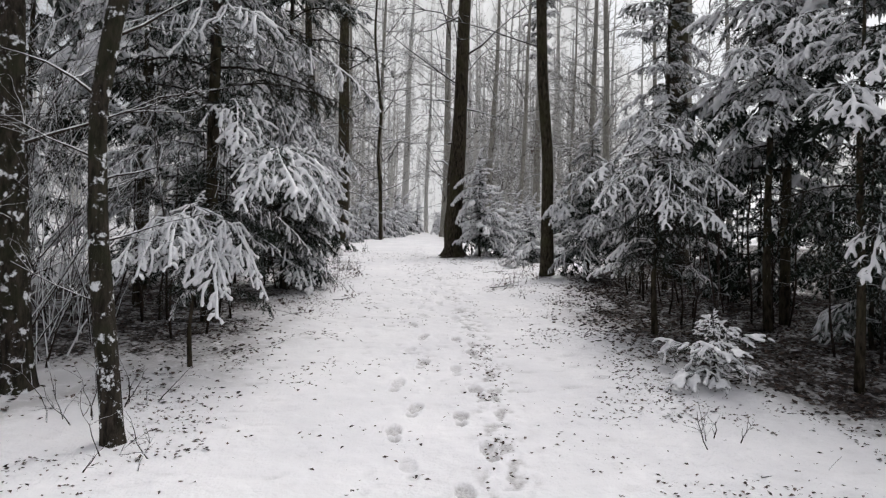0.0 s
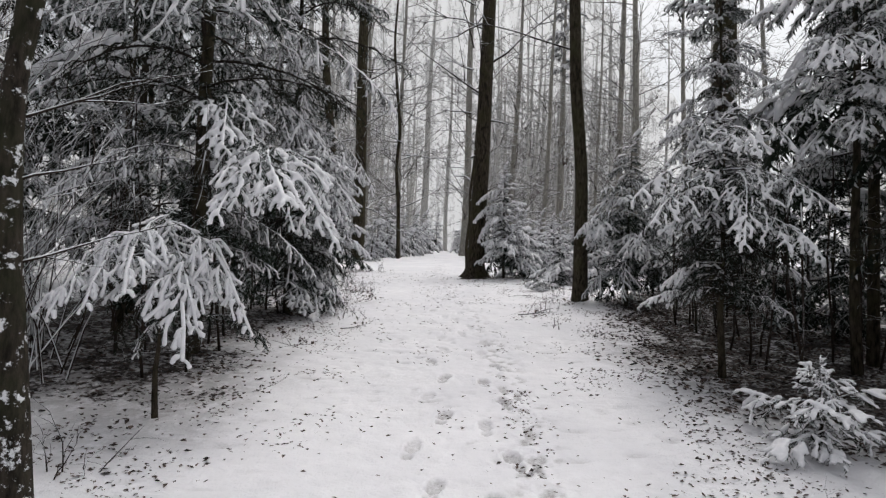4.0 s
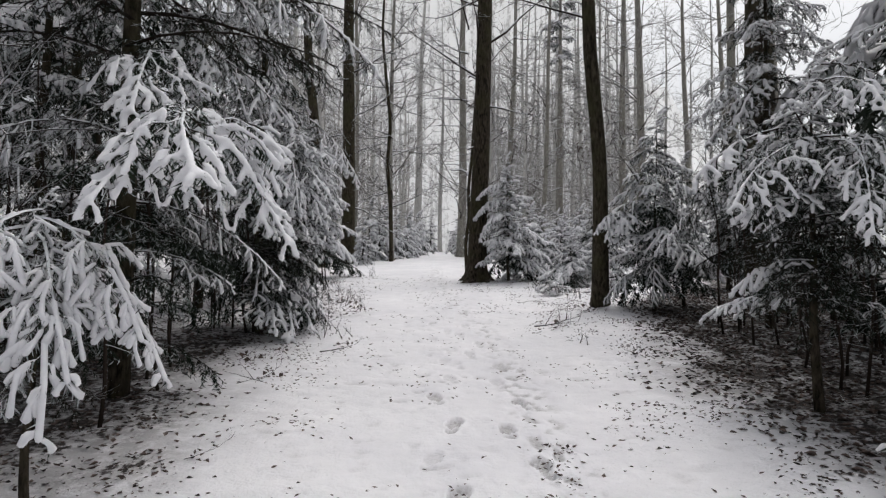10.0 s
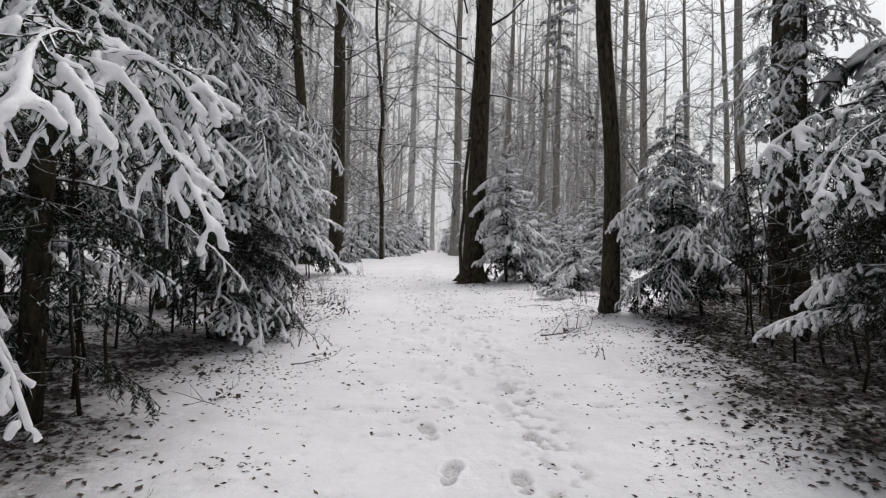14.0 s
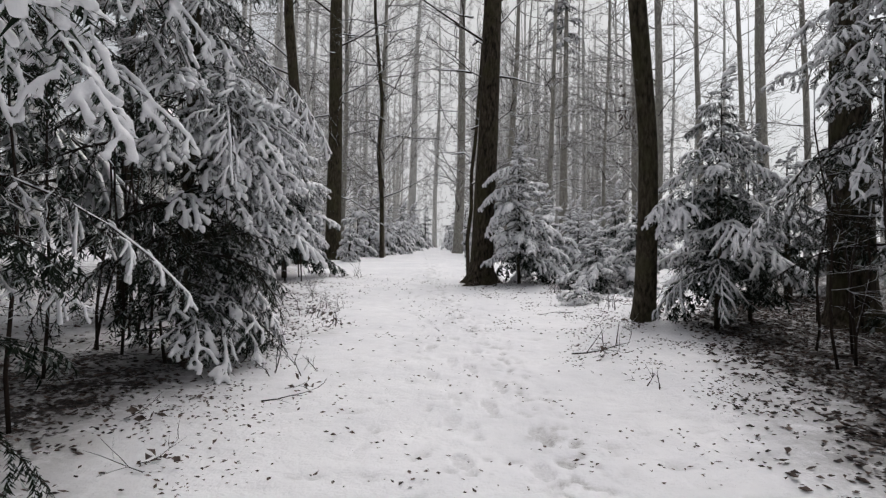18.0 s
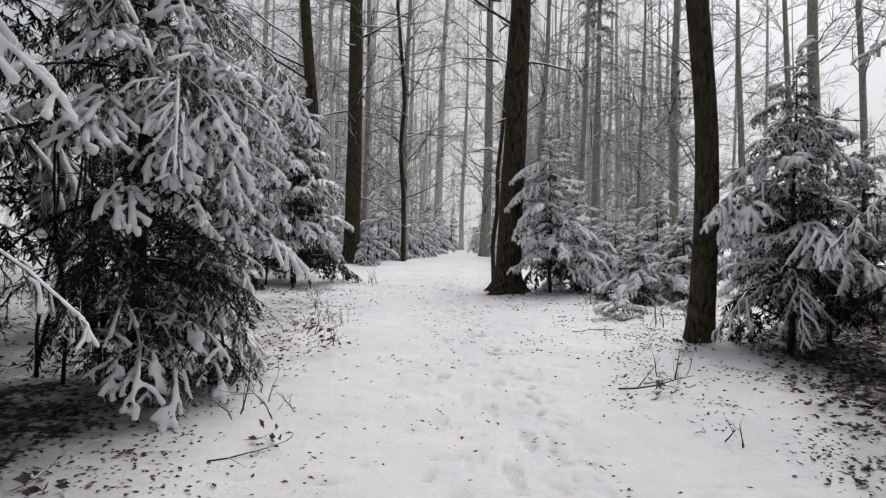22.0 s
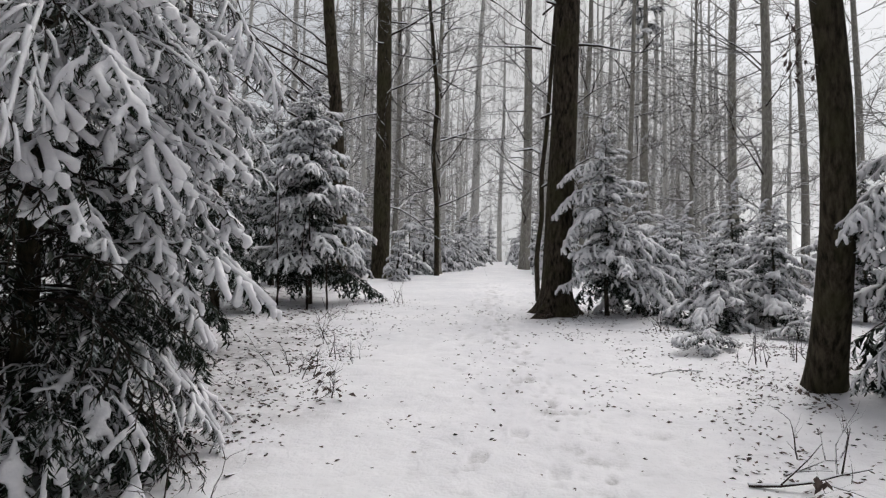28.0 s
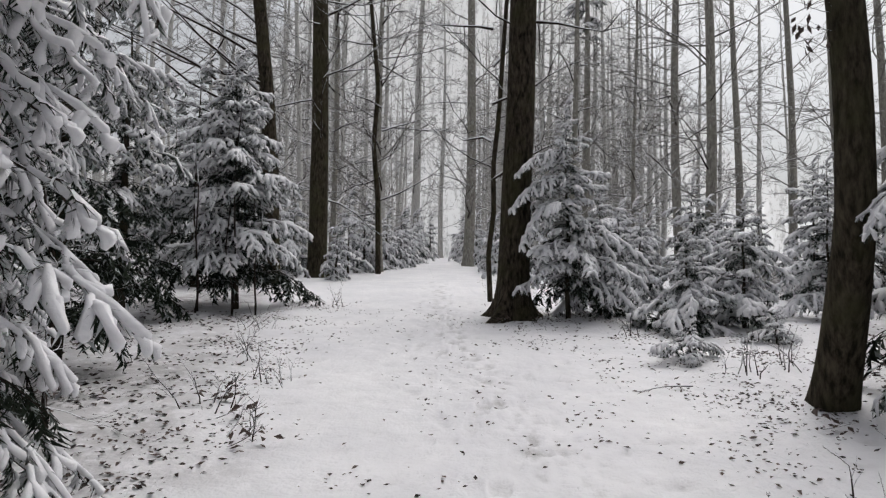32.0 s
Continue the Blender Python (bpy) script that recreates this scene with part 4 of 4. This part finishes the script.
for root, tip, roll in [((3.6, 6.3, 4.0), (3.1, 5.6, 3.5), 0), ((3.7, 4.9, 3.2), (3.25, 4.2, 2.7), 0), ((3.8, 4.8, 3.1), (3.6, 4.1, 2.65), 0), ((3.8, 5.6, 4.15), (3.35, 5.0, 3.65), 0), ((3.9, 4.8, 3.65), (3.5, 4.2, 3.2), 0),
                        ((3.9, 4.7, 2.1), (3.4, 4.15, 1.6), 0)]:
    hero(R5, HERO_SET, hr, root, tip, 10, roll)
# Heights from 9 m up go beyond the view to hold back skylight.
for k, (x, y, h, w) in enumerate([(4.6, 7.4, 10.5, 1.9), (4.7, 5.6, 9.0, 1.7), (5.6, 9.2, 9, 1.9), (6.2, 6.0, 11, 2.2), (5.3, 3.2, 9, 1.7), (8.4, 9, 8, 2.0), (7.2, 15.5, 3.5, 1.2), (5.4, 14.2, 2.4, 1.0)]):
    spruce(x, y, h, w, 130 + k, MID_HEAVY if x < 5.5 else FAR_SET, MID_LIGHT if x < 5.5 else None, MID_DARK, 0.16, 38, 0.06, (0, 0), "dense spruce in the shade, dusted with snow", "spruces of the thicket", p_heavy=0.7, core=14, skirt=0.7, low_dark=0.2)
# Added low trees in dark needles, filling gaps so the thicket reads shaded.
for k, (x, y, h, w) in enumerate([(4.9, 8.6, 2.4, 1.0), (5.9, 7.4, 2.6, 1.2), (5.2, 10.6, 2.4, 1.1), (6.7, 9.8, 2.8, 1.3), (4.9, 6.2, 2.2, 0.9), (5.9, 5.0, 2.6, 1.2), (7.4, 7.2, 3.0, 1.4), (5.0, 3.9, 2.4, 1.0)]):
    spruce(x, y, h, w, 200 + k, MID_LIGHT, None, MID_DARK, 0.08, 26, 0.025, (0, 0), "dark young spruce added as shade backing, nearly free of snow", "shaded young spruces", core=12, skirt=0.9, low_dark=1.0)
spruce(5.66, 34.5, 18.5, 2.4, 140, FAR_SET, None, None, 0.55, 34, 0.2, (0.1, 0), "tall bare-stemmed spruce with a snowy crown high up", bark=BARK_MID_HAZE)
E1 = spruce(1.12, 15.4, 2.75, 0.86, 141, FIR_SET, None, MID_DARK, 0.13, 70, 0.03, (-0.06, 0), "snow-covered young fir beside the thick beech", p_heavy=1.0, name="fir_tree", core=14, skirt=0.9, low_dark=0.04)
for root, tip in [((1.08, 15.35, 3.8), (0.42, 15.1, 3.62)), ((1.1, 15.35, 3.5), (0.34, 15.1, 3.2)), ((1.1, 15.35, 3.2), (0.5, 14.95, 2.88)), ((1.1, 15.35, 3.1), (0.42, 15.05, 2.72)), ((1.1, 15.35, 2.7), (0.66, 14.9, 2.35)), ((1.1, 15.4, 2.5), (2.0, 15.1, 2.1)), ((1.1, 15.4, 2.9), (1.85, 15.0, 2.5)), ((1.1, 15.4, 2.2), (2.0, 14.9, 1.85))]:
    hero(E1, FIR_SET, hr, root, tip, 8, hr.uniform(-8, 8))
for k, (x, y, h, w) in enumerate([(1.65, 15.9, 1.65, 0.95), (3.3, 16.9, 2.0, 0.85), (2.35, 14.7, 1.2, 0.64), (3.15, 15.0, 1.55, 0.75), (2.6, 17.2, 1.45, 0.65), (4.8, 16.0, 2.2, 0.85), (2.9, 19.5, 1.7, 0.75), (3.4, 21, 1.8, 0.8), (5.8, 18, 2.4, 0.9), (7.4, 19, 2.2, 0.9), (4.0, 17.6, 1.5, 0.7)]):
    spruce(x, y, h, w, 150 + k, FIR_SET, None, MID_DARK, 0.06, 42, 0.025, (0, 0), "small fir weighed down by snow", "young firs of the clearing", name="fir_tree", core=8, skirt=0.9, low_dark=0.06)
for k, (x, y, h, w) in enumerate([(-2.95, 21.4, 1.1, 0.6), (-3.1, 23.9, 2.1, 0.9), (-2.35, 26.6, 1.7, 0.8), (-2.1, 31.0, 2.0, 0.9), (-1.9, 36.5, 2.3, 1.0), (1.15, 22.6, 1.5, 0.75), (0.95, 25.3, 1.6, 0.8), (0.65, 31, 1.9, 0.9), (0.5, 37, 2.3, 1.0), (-4.3, 21.5, 1.8, 0.9), (2.3, 24.5, 1.8, 0.9), (4.4, 23.5, 1.9, 0.9), (5.6, 21.0, 1.7, 0.8), (-5.6, 25, 2.4, 1.1), (-1.5, 44, 2.5, 1.1), (0.4, 45, 2.5, 1.1), (2.6, 38, 2.2, 1.0), (-2.9, 25.5, 1.9, 0.9), (-2.0, 28, 1.8, 0.9), (-1.9, 33, 2.0, 0.9), (1.0, 27.5, 1.5, 0.7), (1.2, 33, 1.8, 0.8), (-4.6, 24, 2.2, 1.0), (-3.2, 30, 2.2, 1.0), (3.6, 27, 2.0, 0.9), (6.5, 24, 2.0, 0.9), (9, 22, 2.2, 1.0), (-6.5, 27, 2.6, 1.2), (-7, 22, 4, 1.4), (10.5, 18, 3, 1.2), (5, 38, 2, 1), (8, 33, 2.2, 1), (12, 32, 2.4, 1.1), (-8, 33, 3, 1.2)]):
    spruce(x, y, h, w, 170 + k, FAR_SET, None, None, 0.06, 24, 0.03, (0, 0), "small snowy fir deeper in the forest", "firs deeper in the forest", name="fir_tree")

# ---- distance ----
bd = Mesh()
AZ = list(range(-180, 181, 1))


def wood_height(a):
    """The backdrop stands high ahead and to the left to grey the sky, and falls away to the right."""
    h = float(np.interp(a, [-180, -60, -38, -22, -12, 4, 14, 24, 34, 180], [14, 16, 20, 26, 58, 64, 54, 24, 12, 12]))
    return h * (1 + 0.12 * noise.noise((a * 0.55, 0.5, 0)) + 0.08 * noise.noise((a * 1.7, 3.5, 0)))


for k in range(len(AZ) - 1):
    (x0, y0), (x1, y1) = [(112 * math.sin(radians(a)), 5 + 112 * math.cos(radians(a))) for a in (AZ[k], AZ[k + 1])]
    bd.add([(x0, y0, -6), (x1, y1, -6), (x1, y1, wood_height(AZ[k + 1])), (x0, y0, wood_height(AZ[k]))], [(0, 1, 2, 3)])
m, nt, b = mat("glowing_haze_wood")
mp = nt.nodes.new("ShaderNodeMapping")
mp.inputs["Scale"].default_value = (1, 1, 0.12)
nt.links.new(obj_coord(nt), mp.inputs["Vector"])
streak = nz(nt, 1.1, 6, 0.75, mp.outputs[0])
fleck = nz(nt, 1.6, 8, 0.8, obj_coord(nt))
both = math_node(nt, "ADD", math_node(nt, "MULTIPLY", streak, 0.55), math_node(nt, "MULTIPLY", fleck, 0.45))
wood = ramp(nt, both, [(0.40, grey(0.0)), (0.60, grey(1.0))])
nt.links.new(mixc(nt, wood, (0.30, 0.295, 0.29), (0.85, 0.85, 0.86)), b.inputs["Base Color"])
b.inputs["Roughness"].default_value = 1.0
# distant winter haze painted as emission: the wood glows, paler upwards and rightwards
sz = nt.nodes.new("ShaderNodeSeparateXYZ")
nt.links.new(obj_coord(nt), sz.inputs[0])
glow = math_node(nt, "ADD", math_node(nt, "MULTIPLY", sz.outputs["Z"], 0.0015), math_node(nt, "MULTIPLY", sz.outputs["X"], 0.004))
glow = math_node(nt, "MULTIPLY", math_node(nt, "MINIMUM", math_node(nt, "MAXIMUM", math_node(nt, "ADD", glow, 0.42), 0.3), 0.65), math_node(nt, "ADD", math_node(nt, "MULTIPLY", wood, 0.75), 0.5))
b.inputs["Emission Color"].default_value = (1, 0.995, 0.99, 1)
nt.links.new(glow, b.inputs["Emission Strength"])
tagged(new("backdrop", bd.data("backdrop", [m], False)), "distant frosted woods with a painted haze glow, closing the forest", "backdrop", kind="structure")


# ---- leaf litter ----
def scatter_leaves(name, n, seed, box, weight, size, label):
    r = random.Random(seed)
    ms = Mesh()
    got = 0
    while got < n:
        x, y = r.uniform(box[0], box[1]), r.uniform(box[2], box[3])
        if r.random() > weight(x, y):
            continue
        z = gz(x, y) + r.uniform(-0.010, 0.006)
        s, a = r.uniform(*size) * 0.5, r.uniform(0, 6.283)
        ca, sa = math.cos(a), math.sin(a)
        c1, c2, tl = r.uniform(0.1, 0.7) * s, r.uniform(0.0, 0.6) * s, r.uniform(-0.3, 0.3)
        w = s * r.uniform(0.45, 0.7)
        pts = [(-s, 0, 0.1 * s), (-0.1 * s, w, c1), (s * 1.05, 0, c2), (-0.1 * s, -w, c1 * 0.8), (0.05 * s, 0, 0)]
        ms.add([(x + px * ca - py * sa, y + px * sa + py * ca, z + pz + tl * px + abs(tl) * s) for px, py, pz in pts], [(0, 4, 1), (1, 4, 2), (2, 4, 3), (3, 4, 0)])
        got += 1
    tagged(new(name, ms.data(name, [LEAF], False)), label, "leaves", kind="stuff")


def path_speck(x, y):
    """Leaves lie thinly on the snow, thicker towards the verges and along a worn strip."""
    v = 0.12 + 0.7 * min(1.0, max(0.0, (abs(x - path_mid(y)) - 0.75) / 1.1)) + 1.6 * math.exp(-((x - 0.47) / 0.11) ** 2) * (1 if 2.5 < y < 6.5 else 0.15)
    n = noise.noise((x * 1.3, y * 1.3, 2.0)) + 0.6 * noise.noise((x * 4.1, y * 4.1, 5.0))
    return v * min(1.0, max(0.03, 0.25 + 1.5 * n))


scatter_leaves("fallen_leaves", 17000, 1, (1.0, 6.5, 1.0, 15), lambda x, y: bare(x, y) ** 0.9, (0.03, 0.075), "brown fallen leaves under the spruces beside the path")
scatter_leaves("fallen_leaves", 8000, 2, (-6.5, -1.5, 1.0, 16), lambda x, y: bare(x, y) ** 1.3, (0.03, 0.065), "brown fallen leaves under the spruces beside the path")
scatter_leaves("scattered_leaves", 15500, 3, (-2.8, 3.2, 1.0, 17), path_speck, (0.010, 0.042), "dark leaves scattered over the snow of the path")
scatter_leaves("scattered_leaves", 2600, 6, (0.2, 7, 11, 22), lambda x, y: 0.6 if x > path_mid(y) + path_half(y) else 0.05, (0.02, 0.05), "dark leaves lying on the snow between young firs")


# ---- sticks, stalks, brush ----
def stick(x, y, yaw, length, r, seed, label, lift=0.0, name="fallen_stick"):
    rr = random.Random(seed)
    ob = thing(name, x, y, gz(x, y) + 0.01, label, "stick")
    ms = Mesh()
    a = radians(yaw)
    limb(ms, rr, (0, 0, lift), (math.cos(a), math.sin(a), 0.02), length, r, 1, 5, 0, 0.0, 0.14)
    part("wood", ms.data("wood", [TWIG]), ob)
    return ob


stick(0.92, 9.85, -15, 0.55, 0.012, 5, "broken dark stick lying on the snow")
stick(1.15, 10.0, 40, 0.4, 0.008, 6, "broken dark stick lying on the snow")
stick(1.45, 12.3, 200, 0.5, 0.007, 7, "thin fallen twig on the snow")
stick(2.0, 3.1, 20, 0.5, 0.006, 8, "thin fallen twig on the snow")
stick(-1.6, 9.6, 70, 0.45, 0.008, 9, "dead twig beside the path")
stick(-1.5, 8.3, 30, 0.4, 0.008, 10, "dead twig beside the path")
stick(-1.75, 7.2, 160, 0.4, 0.006, 11, "thin fallen twig on the snow")


def brush(x, y, n, height, seed, label, spread=0.35, r=0.006, name="dead_brush", tilt=0.6, cat="shrub", wood=TWIG):
    rr = random.Random(seed)
    ob = thing(name, x, y, gz(x, y) - 0.01, label, cat)
    for k in range(n):
        ms = Mesh()
        a = rr.uniform(0, 6.283)
        t = rr.uniform(0.1, tilt)
        limb(ms, rr, (rr.uniform(-spread, spread) * 0.5, rr.uniform(-spread, spread) * 0.5, 0), (math.cos(a) * t, math.sin(a) * t, 1 - 0.5 * t), height * rr.uniform(0.6, 1.2), r, 2 if height > 0.5 else 1, 3, 0, -0.2, 0.3 if height < 1 else 0.17)
        part("stem", ms.data("stem", [wood]), ob)
    return ob


for k, (x, y, n, h) in enumerate([(-1.95, 11.6, 7, 0.28), (-1.75, 12.2, 6, 0.3), (-1.5, 11.0, 4, 0.25), (-2.2, 13.0, 7, 0.3), (-1.95, 9.9, 5, 0.22), (-1.45, 9.2, 4, 0.2), (-2.3, 4.0, 6, 0.35), (-2.6, 3.7, 6, 0.4), (-1.9, 3.1, 5, 0.3), (2.0, 12.6, 7, 0.3), (2.5, 12.8, 7, 0.35),
                                  (2.7, 11.6, 5, 0.3), (2.0, 3.6, 4, 0.25), (1.3, 8.9, 3, 0.18), (1.5, 10.2, 3, 0.35), (-1.45, 8.9, 3, 0.4), (-2.5, 14.5, 6, 0.3), (-1.95, 16.5, 5, 0.3), (1.6, 14.3, 6, 0.25)]):
    brush(x, y, n, h, 300 + k, "low dead stalks poking through the snow")
for k, (x, y, n, h) in enumerate([(-3.8, 5.0, 14, 2.3), (-3.6, 5.8, 9, 2.1), (-4.2, 4.5, 15, 2.5), (-4.6, 5.5, 16, 2.8), (-4.2, 6.4, 14, 2.6), (-5.1, 6.4, 16, 3.0), (-5.6, 5.3, 12, 3.0), (-5.0, 4.2, 10, 2.6)]):
    brush(x, y, n, h, 330 + k, "bare twiggy shrub with snow lying along its twigs", 0.7, 0.012, "bare_shrub", 0.4, wood=TWIG_SNOWY)

# low snowy bushes
for k, (x, y) in enumerate([(1.75, 13.1), (3.0, 14.0)]):
    spruce(x, y, 0.34, 0.42, 400 + k, MID_HEAVY, None, None, 0.05, 12, 0.01, (0, 0), "low ground-hugging bush covered in snow", "", 30, 5, name="low_bush")

# thin dead stems in the thickets
rr_ = random.Random(55)
pole_data, pole_twigs = [], []
for k in range(5):
    ms = Mesh()
    h = 3.2
    pts = [(0.03 * math.sin(k + 1.3 * q), 0.03 * math.cos(2 * k + q), h * q / 7) for q in range(8)]
    tube(ms, pts, [0.015 * (1 - 0.09 * q) for q in range(8)], 5)
    pole_data.append(ms.data("stem", [TWIG]))
    own = []
    for q in range(4):
        ms = Mesh()
        for w in range(2):
            p = pts[min(6, 1 + q + 2 * w)]
            a = rr_.uniform(0, 6.283)
            limb(ms, rr_, p, (math.cos(a), math.sin(a), rr_.uniform(-0.4, 0.3)), rr_.uniform(0.25, 0.6), 0.006, 1, 3, 0)
        own.append(ms.data("twig", [TWIG]))
    pole_twigs.append(own)
POLES = [(rr_.uniform(3.1, 4.6), rr_.uniform(5.6, 10.5)) for _ in range(24)] + [(rr_.uniform(-3.6, -2.3), rr_.uniform(5.4, 11)) for _ in range(24)] + [(rr_.uniform(4.2, 6.5), rr_.uniform(4, 13)) for _ in range(20)] + [(rr_.uniform(-3.9, -2.9), rr_.uniform(15.2, 17)) for _ in range(6)]
for k, (x, y) in enumerate(POLES):
    ob = thing("dead_sapling", x, y, gz(x, y) - 0.03, "thin dark dead sapling in the thicket", "sapling", "dead saplings of the thicket")
    s = rr_.uniform(0.45, 1.0)
    tilt = Euler((rr_.uniform(-0.1, 0.1), rr_.uniform(-0.1, 0.1), k)).to_matrix().to_4x4() @ Matrix.Diagonal((1, 1, s, 1))
    part("stem", pole_data[k % 5], ob, tilt)
    for me in pole_twigs[k % 5]:
        part("twig", me, ob, tilt)["kind"] = "stuff"


# ---- clumps of withered leaves and fern ----
def leaf_clump(x, y, n, size, seed, label, lift=0.0, name="withered_fern", spread=0.12):
    r = random.Random(seed)
    ob = thing(name, x, y, gz(x, y) + lift, label, "plant")
    ms = Mesh()
    limb(ms, r, (-spread, 0, 0.01), (1, r.uniform(-0.5, 0.5), 0.25), spread * 2.2, 0.004, 1, 3, 0)
    part("stalk", ms.data("stalk", [TWIG]), ob)
    for k in range(n):
        s, a = size * r.uniform(0.6, 1.2), r.uniform(0, 6.283)
        lm = Mesh()
        w = s * 0.3
        pts = [(0, 0, 0), (s * 0.5, w, 0.2 * s), (s, 0, r.uniform(-0.1, 0.5) * s), (s * 0.5, -w, 0.25 * s), (s * 0.5, 0, 0.05 * s)]
        lm.add(pts, [(0, 4, 1), (1, 4, 2), (2, 4, 3), (3, 4, 0)])
        part("leaf", lm.data("leaf", [LEAF], False), ob, Matrix.Translation((r.uniform(-spread, spread), r.uniform(-spread, spread) * 0.6, r.uniform(0.0, 0.08))) @ Euler((r.uniform(-0.8, 0.8), r.uniform(-0.9, 0.4), a)).to_matrix().to_4x4())
    return ob


for k, (x, y, n, sz) in enumerate([(-1.92, 11.7, 11, 0.085), (-1.7, 11.35, 9, 0.07), (-1.45, 10.9, 9, 0.07), (-1.3, 8.6, 8, 0.06), (-2.1, 7.9, 10, 0.07), (-1.7, 7.3, 7, 0.06), (1.2, 9.7, 9, 0.06), (2.6, 12.2, 10, 0.07), (-2.3, 9.0, 10, 0.08), (2.0, 11.4, 9, 0.07), (-1.6, 5.6, 6, 0.05), (0.3, 15.05, 10, 0.06), (0.75, 15.2, 10, 0.06)]):
    leaf_clump(x, y, n, sz, 500 + k, "clump of withered dark leaves on the snow")
